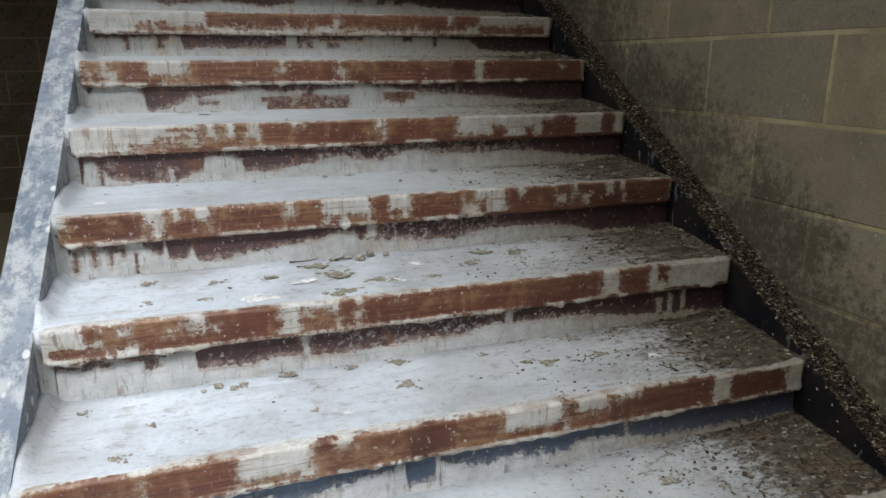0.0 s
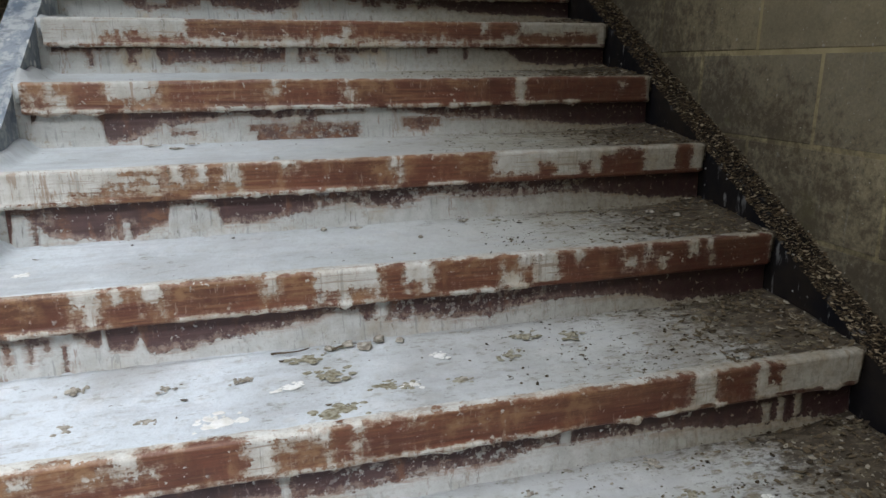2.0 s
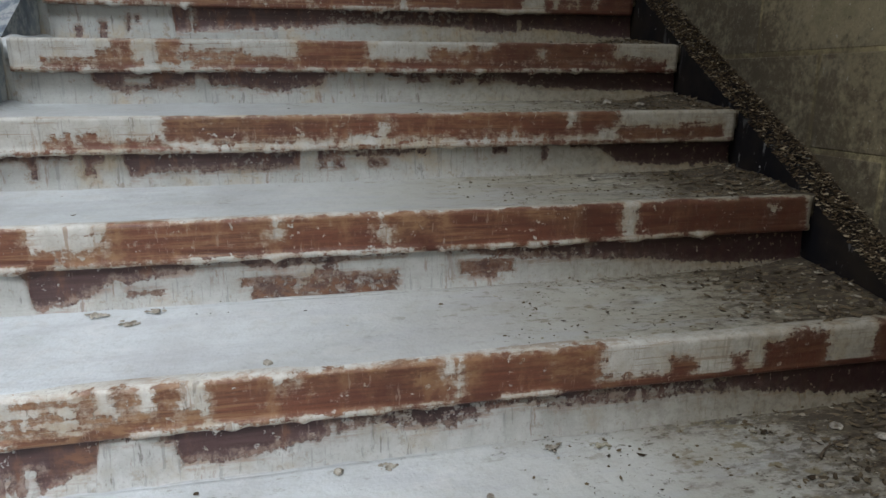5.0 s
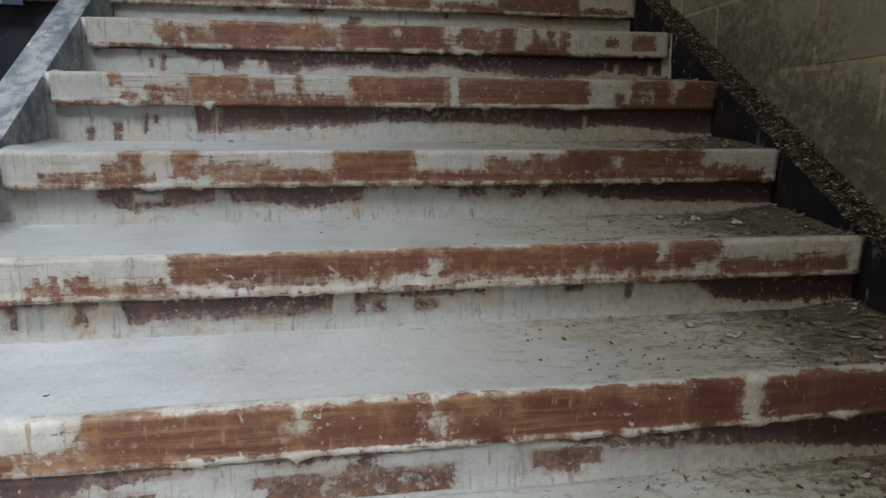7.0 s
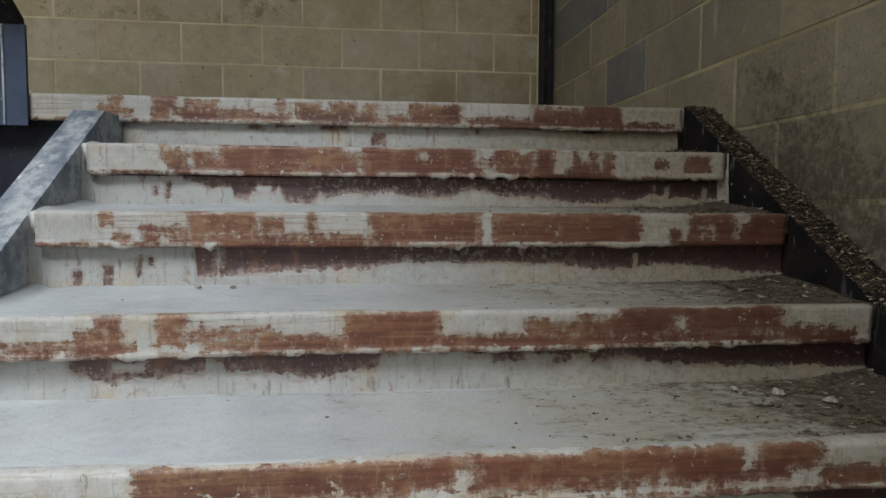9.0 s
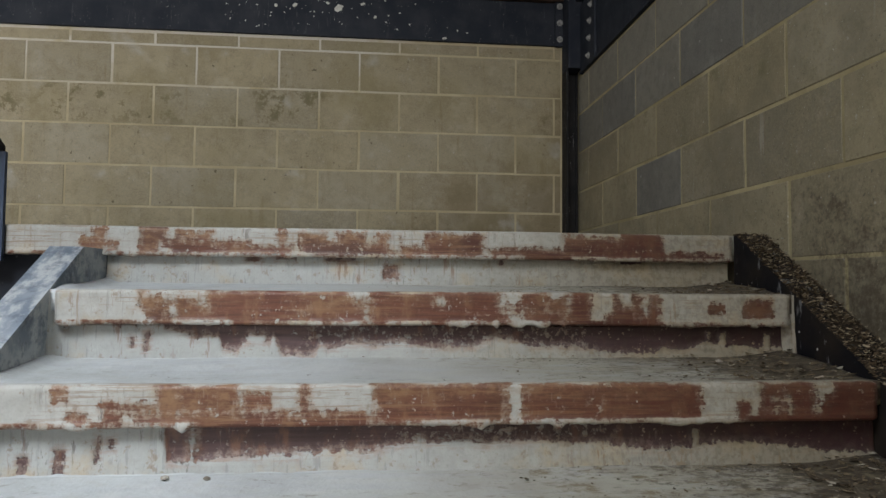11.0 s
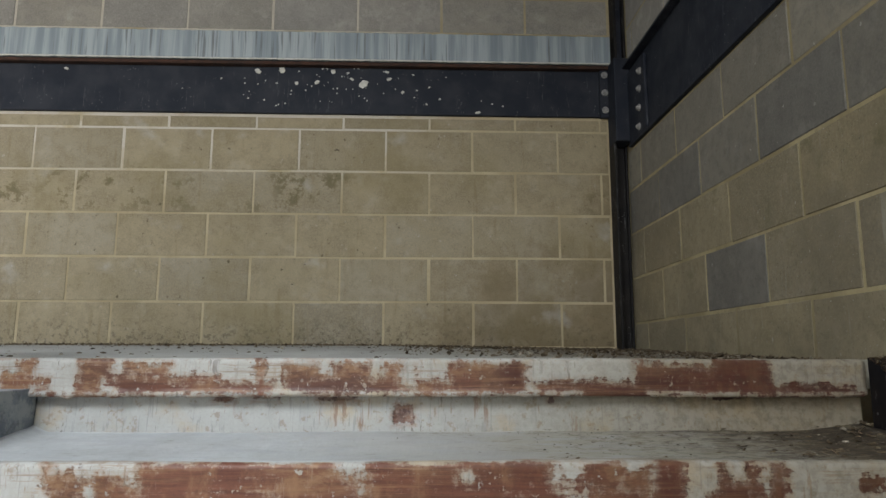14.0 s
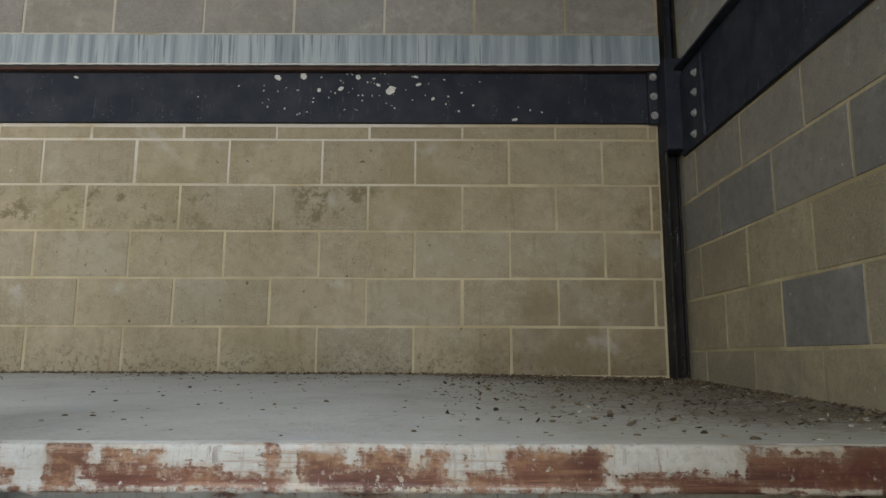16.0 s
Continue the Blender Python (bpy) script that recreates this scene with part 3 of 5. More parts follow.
def paint_nosing(k, bare, coat, ochre, lip):
    """Wear of one nosing: bare patches, remains of whitewash on them, rubbed ochre, and bare stretches of the lower bead."""
    PAINT[k] = (bare, coat, ochre, lip)


def paint_riser(k, crept, coat, bare, ochre, specks):
    """Wear of one riser: how high the cement has crept up along x, patches of coat and of bare paint, and speckled stretches."""
    CEMENT[k] = (crept, coat, bare, ochre, specks)


def age_of(k):
    return min(0.56, max(0.0, (k - 1.5) * 0.085))


def grime_falloff_of(xs, k):
    """Dust and light falloff, painted together, thicken towards the walled side."""
    lo, hi = (0.45, 1.18) if k < 7 else (0.20, 1.18)
    t = np.clip((xs - lo) / (hi - lo), 0, 1)
    return t * t * (3 - 2 * t) * 0.9


def nosing(k, x0=LEFT + 0.012, x1=RIGHT - 0.010, parent=stairs):
    """The turned-down front edge of a step, with a ragged lower bead."""
    y, z = nose_y(k), nose_z(k)
    bare, coat, ochre, lip = PAINT[k]
    prof = [(0.045, -0.004), (0.030, 0.000), (0.008, 0.001), (0.002, -0.002), (0.000, -0.006)]
    prof += [(0.001 * i / 9, -0.010 - 0.0055 * i) for i in range(10)]
    prof += [(-0.002, -0.0635), (-0.003, -0.068), (0.000, -0.072), (0.006, -0.073), (0.030, -0.068)]
    first_lip = 15
    count = max(40, int(NX * (x1 - x0) / 1.63))
    xs = np.linspace(x0, x1, count + 1)
    vs = np.array([min(1.0, (dz + 0.062) / 0.062) for dy, dz in prof])
    rag = ragged(xs, k)
    d = off_patch(bare, xs, vs, 0.062)
    c = np.clip(0.5 + (d - 0.0012) * 34, -0.15, 1.1)
    c = np.maximum(c, np.clip(0.5 - off_patch(coat, xs, vs, 0.062) * 34, -0.15, 1.05))
    lip_c = np.minimum(0.56 + 0.6 * rag, 0.5 + away(lip, xs) * 34 if lip else 9.0)
    c[:, :2] = np.maximum(c[:, :2], 0.95)
    c[:, 2] = np.maximum(c[:, 2], 0.62 + 0.8 * rag)
    c[:, 3] = np.maximum(c[:, 3], 0.24 + 0.9 * rag)
    c[:, first_lip:] = np.clip(lip_c, -0.1, 1.1)[:, None]
    tan = np.clip(0.5 - off_patch(ochre, xs, vs, 0.062) * 40, 0, 1)
    tan = np.maximum(tan, 0.90 * np.clip((vs[None, :] - 0.45) * 2, 0, 1) * np.clip(0.6 + 1.5 * rag, 0, 1)[:, None])
    front = []
    for i, x in enumerate(xs):
        row = []
        end = smooth_step(min(x - x0, x1 - x), 0.0, 0.012)
        flake = 0.009 * max(0.0, wave(x * 34, k * 7.7)) + 0.010 * max(0.0, wave(x * 75, k * 2.2)) ** 2
        held = smooth_step(c[i, first_lip], 0.35, 0.65)
        for j, (dy, dz) in enumerate(prof):
            w = 0.0012 * wave(x * 6, k * 3.1, j * 0.15) + 0.0008 * wave(x * 40, k, j * 0.4) - 0.0010 * smooth_step(c[i, j], 0.35, 0.65)
            drop = -flake * held if first_lip < j < first_lip + 4 else 0.0
            if j >= first_lip:
                w += 0.003 * (1 - held)
            row.append((x, y + dy + w + (1 - end) * 0.006, z + dz + drop + 0.0025 * wave(x * 2.3, k * 5.0) - (1 - end) * 0.002 * (1 if j < 5 else -1)))
        front.append(row)
    last = len(prof) - 2
    back = [[(p[0], p[1] + (0.007 if 3 < j <= last else 0.0), p[2] - (0.006 if j <= 3 else 0.0) + (0.005 if j >= last else 0.0)) for j, p in enumerate(row)] for row in front]
    grime_falloff = np.repeat(0.75 * grime_falloff_of(xs, k), len(prof))
    return solid_grid("nosing", front, back, NOSING, parent, "flaking red oxide and white steel nosing",
                      {"cover": np.tile(c.ravel(), 2), "age": np.full(2 * c.size, age_of(k)), "grime_falloff": np.tile(grime_falloff, 2), "ochre": np.tile(tan.ravel(), 2), "speck": np.zeros(2 * c.size)})


def end_fillet(k, right):
    """Cement packed between the end of a step and the string."""
    y, z1, z0 = nose_y(k), nose_z(k) - 0.001, nose_z(k - 1) + 0.002
    a, b = (RIGHT - 0.016, RIGHT + 0.0005) if right else (LEFT - 0.0005, LEFT + 0.022)
    front, n = [], 12
    for i in range(7):
        u = i / 6
        x = a + (b - a) * u
        side = u if right else 1 - u
        row = []
        for j in range(n + 1):
            v = j / n
            row.append((x, y + 0.030 - 0.026 * side ** 2 - 0.010 * (1 - v) ** 2 + 0.0015 * wave(x * 60, k * 3, v * 7), z0 + (z1 - z0) * v))
        front.append(row)
    back = [[(p[0], y + 0.033, p[2]) for p in row] for row in front]
    count = 2 * 7 * (n + 1)
    return solid_grid("end_fillet", front, back, RISER, stairs, "grey cement fillet",
                      {"cover": [0.95] * count, "age": [0.25 + age_of(k)] * count, "grime_falloff": [(0.9 if k < 8 else 0.7) if right else 0.0] * count, "ochre": [0.0] * count, "speck": [0.0] * count})


def riser(k, material=RISER, parent=stairs):
    """The set-back plate under a nosing, with cement crept up from the tread."""
    y, z1, z0 = nose_y(k) + 0.030, nose_z(k) - (0.074 if k in (6, 9) else 0.060), nose_z(k - 1) - 0.010
    crept, coat, bare, ochre, specks = CEMENT[k]
    foot, head = nose_z(k - 1) + 0.016, nose_z(k) - 0.073
    nz = 26
    xs = np.linspace(LEFT + 0.002, RIGHT - 0.002, NX + 1)
    zs = np.linspace(z0, z1, nz + 1)
    vs = (zs - foot) / (head - foot)
    tall = head - foot
    level = np.interp(xs, [p[0] for p in crept], [p[1] for p in crept])
    level = level - 0.03 + np.array([0.04 * wave(x * 14, k * 4.0) + 0.02 * wave(x * 45, k * 9.0) for x in xs])
    c = np.clip(0.5 + (level[:, None] - vs[None, :]) * tall * 30 + np.where(level > 0.93, 0.4, 0.0)[:, None], -0.15, 1.1)
    c = np.maximum(c, np.clip(0.5 - off_patch(coat, xs, vs, tall) * 40, -0.15, 1.05))
    c = np.minimum(c, np.clip(0.5 + off_patch(bare, xs, vs, tall) * 40, 0.05, 1.2))
    tan = np.clip(0.5 - off_patch(ochre, xs, vs, tall) * 40, 0, 1)
    peppered = np.clip(0.5 - away(specks, xs) * 20, 0, 1)
    front = []
    for i, x in enumerate(xs):
        row = []
        for j, z in enumerate(zs):
            v = j / nz
            thick = 0.005 * smooth_step(c[i, j], 0.2, 0.9) + 0.0012 * wave(x * 30, k, v * 6)
            row.append((x, y - thick - 0.010 * (1 - v) ** 3, z))
        front.append(row)
    back = [[(p[0], y + 0.008, p[2]) for p in row] for row in front]
    grime_falloff = np.repeat(grime_falloff_of(xs, k), nz + 1)
    return solid_grid("riser", front, back, material, parent, "",
                      {"cover": np.tile(c.ravel(), 2), "age": np.full(2 * c.size, min(0.68, age_of(k) * 1.35)), "grime_falloff": np.tile(grime_falloff, 2), "ochre": np.tile(tan.ravel(), 2), "speck": np.tile(np.repeat(peppered, nz + 1), 2)})


SWEEP = [i / 26 for i in range(24)] + [0.905, 0.925, 0.931, 0.936, 0.941, 0.955, 0.975, 1.0]


def tread(k, parent=stairs):
    """The concrete filling of a step, swept up a little towards its riser and its ends, with an open joint before the riser."""
    y0, z = nose_y(k) + 0.010, nose_z(k)
    deep = GOING + 0.028
    nx = 150
    front, dirt_falloff, grey = [], [], []
    for i in range(nx + 1):
        x = LEFT - 0.0005 + (RIGHT - LEFT) * i / nx
        row = []
        joint = 0.0025 * smooth_step(wave(x * 2.6, k * 3.7) + 0.25 - 0.5 * smooth_step(x, 0.1, 0.9), -0.10, 0.10)
        for v in SWEEP:
            y = y0 + deep * v + 0.004 * wave(x * 3, k * 2.0) * smooth_step(v, 0.8, 0.92) * (1 - smooth_step(v, 0.955, 1.0))
            up = 0.013 * smooth_step(v, 0.35, 1.0) + 0.004 * smooth_step(v, 0.88, 1.0)
            up += (0.030 + 0.020 * wave(k * 3.0, v * 3) if k < 6 else 0.012) * (1 - smooth_step(x - LEFT, 0.0, 0.045)) ** 2 * smooth_step(v, 0.0, 0.25)
            up += 0.014 * smooth_step(x, 1.12, 1.30) * smooth_step(v, 0.1, 0.5)
            up += 0.0022 * wave(x * 5, y * 5) + 0.0012 * wave(x * 22, y * 22)
            up -= joint if 0.930 < v < 0.938 else 0.0
            row.append((x, y, z + up * (0.15 + 0.85 * smooth_step(v, 0, 0.12))))
            side = 0.56 + 0.06 * max(0.0, 5 - k)
            # Real dirt of the walled side, deepened for the light's falloff.
            d = smooth_step(x, side - 0.40, 1.40) * 0.95 + 0.85 * smooth_step(x, 0.95, 1.32) + 0.22 * smooth_step(v, 0.7, 1.0) * smooth_step(x, -0.1, 0.5)
            if k in (2, 1):
                d = max(d, 0.20)
            dirt_falloff.append(d)
            # Greyer up the flight; the greying to the right holds light falloff too.
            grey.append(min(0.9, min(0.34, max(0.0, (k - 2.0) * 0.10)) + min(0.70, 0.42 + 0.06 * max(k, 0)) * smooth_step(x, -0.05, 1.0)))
        front.append(row)
    back = [[(p[0], p[1], z - 0.045) for p in row] for row in front]
    return solid_grid("tread", back, front, TREAD, parent, "", {"dirt_falloff": dirt_falloff * 2, "grey": grey * 2})


paint_nosing(1,
    bare=[(-0.326, -0.152, 0.15, 0.95), (-0.152, 0.005, 0.15, 1), (0.005, 0.113, 0, 0.2), (0.128, 0.185, 0.35, 0.9), (0.144, 0.513, 0.12, 1), (0.406, 0.651, 0, 0.25), (0.651, 0.677, 0.2, 1), (0.664, 0.784, 0.1, 0.55), (0.75, 1.014, 0.15, 0.95), (1.067, 1.217, 0.15, 0.85)],
    coat=[(0.007, 0.118, 0.22, 1), (0.185, 0.212, 0.8, 1), (0.519, 0.649, 0.28, 1), (0.68, 0.75, 0.5, 1), (0.777, 0.826, 0.75, 1), (1.017, 1.066, 0, 1), (0.103, 0.133, 0.5, 1)],
    ochre=[(-0.281, -0.152, 0.2, 0.6), (0.063, 0.315, 0.1, 0.6), (0.406, 0.525, 0.1, 0.9), (0.651, 0.757, 0.1, 0.6)],
    lip=[])
paint_nosing(2,
    bare=[(-0.259, -0.227, 0.5, 1), (-0.227, 0.119, 0.12, 0.95), (0.161, 0.239, 0.1, 0.75), (0.237, 0.277, 0.15, 1), (0.289, 0.888, 0.12, 0.95), (0.935, 1.025, 0.12, 0.95), (1.05, 1.075, 0.35, 1), (-0.318, -0.219, 0.12, 0.26)],
    coat=[(-0.072, -0.037, 0.65, 1), (-0.104, -0.012, 0.45, 0.58), (0.119, 0.161, 0, 1), (0.161, 0.181, 0.55, 1), (0.203, 0.237, 0.7, 1), (0.277, 0.292, 0.3, 1), (-0.208, -0.167, 0, 0.22), (-0.198, -0.173, 0.6, 0.8), (0.888, 0.935, 0.1, 1), (1.025, 1.05, 0.3, 1), (0.366, 0.385, 0.8, 1)],
    ochre=[(-0.178, -0.083, 0.4, 0.9), (0.161, 0.239, 0.1, 0.7), (0.425, 0.568, 0.3, 0.8), (-0.226, -0.193, 0.2, 0.9), (0.639, 0.727, 0.5, 0.9)],
    lip=[(0.691, 0.735), (0.788, 0.811), (0.898, 0.938), (0.962, 1.028)])
paint_nosing(3,
    bare=[(-0.334, -0.28, 0.15, 0.5), (-0.314, -0.16, 0.15, 0.92), (-0.162, -0.144, 0.15, 0.6), (-0.117, -0.046, 0.12, 0.95), (-0.046, -0.015, 0.12, 0.5), (-0.015, 0.254, 0.15, 0.95), (0.269, 0.293, 0.1, 0.65), (0.315, 0.365, 0.08, 0.35), (0.374, 0.431, 0.1, 0.95), (0.431, 0.484, 0.1, 0.4), (0.476, 0.626, 0.1, 0.95), (0.623, 0.671, 0.4, 0.92), (0.668, 0.7, 0.1, 0.8), (0.741, 0.897, 0.1, 0.9), (0.897, 0.944, 0.1, 1), (0.944, 1.122, 0.1, 0.95), (1.112, 1.264, 0.1, 0.9)],
    coat=[(-0.16, -0.114, 0.45, 1), (-0.144, -0.114, 0.05, 1), (-0.096, -0.077, 0.55, 0.95), (-0.046, -0.008, 0.58, 0.95), (0.162, 0.185, 0.45, 0.9), (0.258, 0.368, 0.3, 1), (0.424, 0.481, 0.42, 1), (0.457, 0.472, 0.1, 0.5), (0.66, 0.691, 0.6, 1), (0.691, 0.707, 0.2, 0.9), (0.713, 0.727, 0.1, 0.95), (0.733, 0.745, 0.1, 0.8), (0.623, 0.658, 0, 0.3), (0.783, 0.795, 0.6, 1), (0.897, 0.923, 0.2, 0.55), (0.948, 0.962, 0.5, 0.9), (0.98, 0.997, 0.15, 0.5), (1.057, 1.075, 0.5, 0.9), (1.099, 1.112, 0.5, 1), (1.107, 1.116, 0.1, 0.45)],
    ochre=[(-0.334, -0.302, 0.1, 0.8), (-0.262, -0.204, 0.3, 0.9), (-0.015, 0.049, 0.4, 0.9), (0.155, 0.254, 0.2, 0.9), (0.308, 0.365, 0.05, 0.35), (0.62, 0.671, 0.3, 0.9), (0.897, 0.944, 0.3, 1), (0.499, 0.592, 0.5, 0.9)],
    lip=[(-0.105, 0.008), (0.25, 0.275), (0.385, 0.499), (0.68, 1.277)])
paint_nosing(4,
    bare=[(-0.029, -0.01, 0.1, 0.92), (0.017, 0.043, 0.15, 0.95), (0.071, 0.097, 0.15, 0.95), (-0.024, 0.132, 0.05, 0.42), (0.132, 0.473, 0.13, 0.95), (0.48, 0.7, 0.1, 0.95), (-0.193, -0.035, 0.02, 0.15), (-0.137, -0.024, 0.2, 0.28), (-0.126, -0.041, 0.45, 0.51), (-0.104, -0.024, 0.74, 0.8), (0.819, 0.856, 0.05, 0.5), (0.7, 0.856, 0, 0.1), (0.921, 0.952, 0.05, 0.45), (0.981, 1.03, 0.05, 0.75), (1.014, 1.097, 0.05, 0.88), (1.191, 1.235, 0.15, 0.95)],
    coat=[(-0.007, 0.017, 0.4, 0.95), (0.046, 0.071, 0.4, 0.95), (0.1, 0.132, 0.3, 1), (0.457, 0.473, 0.6, 1), (1.131, 1.183, 0.2, 1), (0.219, 0.245, 0.85, 1)],
    ochre=[(-0.193, -0.024, 0, 0.9), (-0.024, 0.132, 0.1, 0.9), (0.402, 0.512, 0.3, 0.95), (0.612, 0.7, 0.2, 0.9)],
    lip=[(-0.113, 0.032), (0.47, 0.547), (0.638, 1.274)])
paint_nosing(5,
    bare=[(-0.328, -0.28, 0.15, 0.95), (-0.267, -0.153, 0.13, 0.95), (-0.154, -0.108, 0.05, 0.3), (-0.097, -0.01, 0.08, 0.3), (-0.051, 0.396, 0.15, 0.95), (0.413, 0.862, 0.13, 0.95), (0.889, 1.256, 0.13, 0.9), (-0.022, 0.413, 0.15, 0.5)],
    coat=[(-0.282, -0.263, 0.15, 1), (-0.263, -0.239, 0.1, 0.45), (-0.153, -0.066, 0.32, 1), (-0.066, -0.045, 0.45, 0.9), (-0.312, -0.304, 0.1, 0.5), (0.396, 0.409, 0.3, 0.95), (0.409, 0.421, 0.1, 0.55), (0.862, 0.889, 0.15, 0.95), (1.173, 1.189, 0.5, 0.75), (0.217, 0.231, 0.45, 0.95)],
    ochre=[(-0.328, -0.28, 0.3, 0.9), (-0.267, -0.226, 0.2, 0.9), (-0.091, -0.01, 0.1, 0.9), (0.179, 0.242, 0.3, 0.95), (0.407, 0.53, 0.4, 0.95), (0.674, 0.733, 0.6, 0.95)],
    lip=[(-0.163, -0.123), (0.035, 0.059), (0.477, 0.509), (0.648, 0.674), (0.779, 0.832), (1.05, 1.267)])
paint_nosing(6,
    bare=[(0.019, 0.973, 0.17, 0.97), (-0.198, -0.128, 0.1, 0.2), (-0.181, -0.158, 0.15, 0.35), (-0.137, -0.093, 0.1, 0.4), (-0.134, 0.021, 0.1, 0.22), (0.973, 1.161, 0.1, 0.42), (1.15, 1.241, 0.15, 0.5)],
    coat=[(0.435, 0.455, 0.12, 0.72), (0.37, 0.438, 0.05, 0.3), (0.855, 0.872, 0.5, 0.97), (0.726, 0.744, 0.1, 0.4), (0.926, 0.973, 0.1, 0.38), (0.973, 1.136, 0.5, 1)],
    ochre=[(0.04, 0.108, 0.5, 0.97), (0.579, 0.726, 0.6, 0.97), (0.726, 0.973, 0.75, 0.97), (0.973, 1.246, 0.1, 0.9)],
    lip=[])
paint_nosing(7,
    bare=[(-0.267, -0.18, 0.12, 0.24), (-0.172, -0.062, 0.1, 0.3), (-0.152, -0.075, 0.25, 0.55), (-0.118, -0.078, 0.15, 1), (-0.033, 0.017, 0.2, 0.72), (-0.023, 0.021, 0.6, 0.9), (0.017, 0.159, 0.32, 0.55), (0.049, 0.132, 0.1, 0.25), (0.132, 0.287, 0.13, 0.35), (0.279, 0.444, 0.13, 0.92), (0.44, 1.238, 0.08, 0.32), (0.597, 0.72, 0.3, 0.7), (0.695, 1.097, 0.2, 0.82), (0.77, 1.088, 0.3, 0.92), (1.09, 1.154, 0.2, 0.4)],
    coat=[(0.009, 0.043, 0.18, 0.3), (0.154, 0.279, 0.38, 1), (0.448, 0.597, 0.34, 1), (1.093, 1.228, 0.38, 1), (0.879, 0.898, 0.4, 0.6)],
    ochre=[(-0.172, -0.075, 0.2, 0.6), (-0.033, 0.019, 0.3, 0.9), (0.017, 0.159, 0.3, 0.6), (0.279, 0.338, 0.5, 0.9), (0.597, 0.72, 0.2, 0.9), (0.72, 0.783, 0.5, 0.9), (0.872, 0.911, 0.3, 0.8)],
    lip=[(1.171, 1.24)])
paint_nosing(8,
    bare=[(-0.206, -0.185, 0.6, 1), (-0.182, -0.154, 0.05, 0.22), (-0.125, -0.037, 0.22, 0.5), (-0.122, -0.096, 0.05, 0.4), (-0.043, 0.094, 0.18, 0.98), (-0.076, 0.086, 0.08, 0.3), (0.09, 0.335, 0.06, 0.25), (0.103, 0.151, 0.3, 0.8), (0.197, 0.214, 0.3, 0.9), (0.327, 0.567, 0.06, 0.92), (0.592, 0.926, 0.06, 0.92), (1.036, 1.143, 0.03, 0.95), (0.996, 1.017, 0, 0.42), (1.157, 1.283, 0, 0.9)],
    coat=[(-0.185, -0.048, 0.52, 0.95), (0.565, 0.593, 0.05, 1), (0.93, 0.996, 0.1, 1), (1.017, 1.036, 0.2, 1), (1.065, 1.073, 0.1, 0.5), (1.089, 1.1, 0.15, 0.62), (1.142, 1.15, 0, 0.9), (1.146, 1.18, 0.62, 1), (1.157, 1.162, 0.3, 0.7)],
    ochre=[(-0.043, 0.094, 0.2, 0.98), (0.327, 0.577, 0.6, 0.95), (0.589, 0.933, 0.6, 0.95), (-0.076, -0.031, 0.2, 0.5)],
    lip=[(0.018, 0.329), (1.006, 1.284)])
paint_nosing(9,
    bare=[(-0.168, -0.126, 0.3, 0.95), (-0.144, -0.021, 0.1, 0.65), (-0.028, 0.599, 0.1, 0.97), (0.594, 0.616, 0.1, 0.6), (0.626, 0.644, 0.2, 0.9), (0.652, 0.747, 0.1, 0.38), (0.652, 0.705, 0.3, 0.97), (0.703, 0.749, 0.3, 0.7), (0.753, 0.808, 0.08, 1), (0.836, 0.904, 0.05, 0.6), (0.858, 0.871, 0.5, 0.9), (0.9, 0.964, 0.03, 0.92), (1.07, 1.114, 0.3, 0.6), (1.158, 1.23, 0.2, 0.8)],
    coat=[(-0.153, -0.028, 0.78, 1), (-0.043, -0.024, 0.5, 1), (0.269, 0.32, 0.72, 1), (0.305, 0.313, 0.1, 0.8), (0.459, 0.483, 0.55, 0.75), (0.599, 0.652, 0.5, 1), (0.61, 0.626, 0.2, 0.9), (0.646, 0.653, 0.15, 1), (0.705, 0.751, 0.7, 1), (0.808, 0.854, 0.3, 1), (0.921, 0.933, 0.2, 0.9), (0.972, 1.065, 0, 1), (-0.104, -0.092, 0.2, 0.5)],
    ochre=[(-0.168, -0.023, 0.2, 0.9), (0.187, 0.31, 0.4, 0.9), (0.652, 0.758, 0.2, 0.9), (0.897, 0.962, 0.5, 0.9), (1.07, 1.23, 0.2, 0.8)],
    lip=[(-0.13, -0.091), (0.018, 0.078), (0.128, 0.148), (0.173, 0.188), (0.219, 0.239), (0.445, 0.485), (0.597, 0.616), (0.714, 0.741), (0.757, 0.971)])
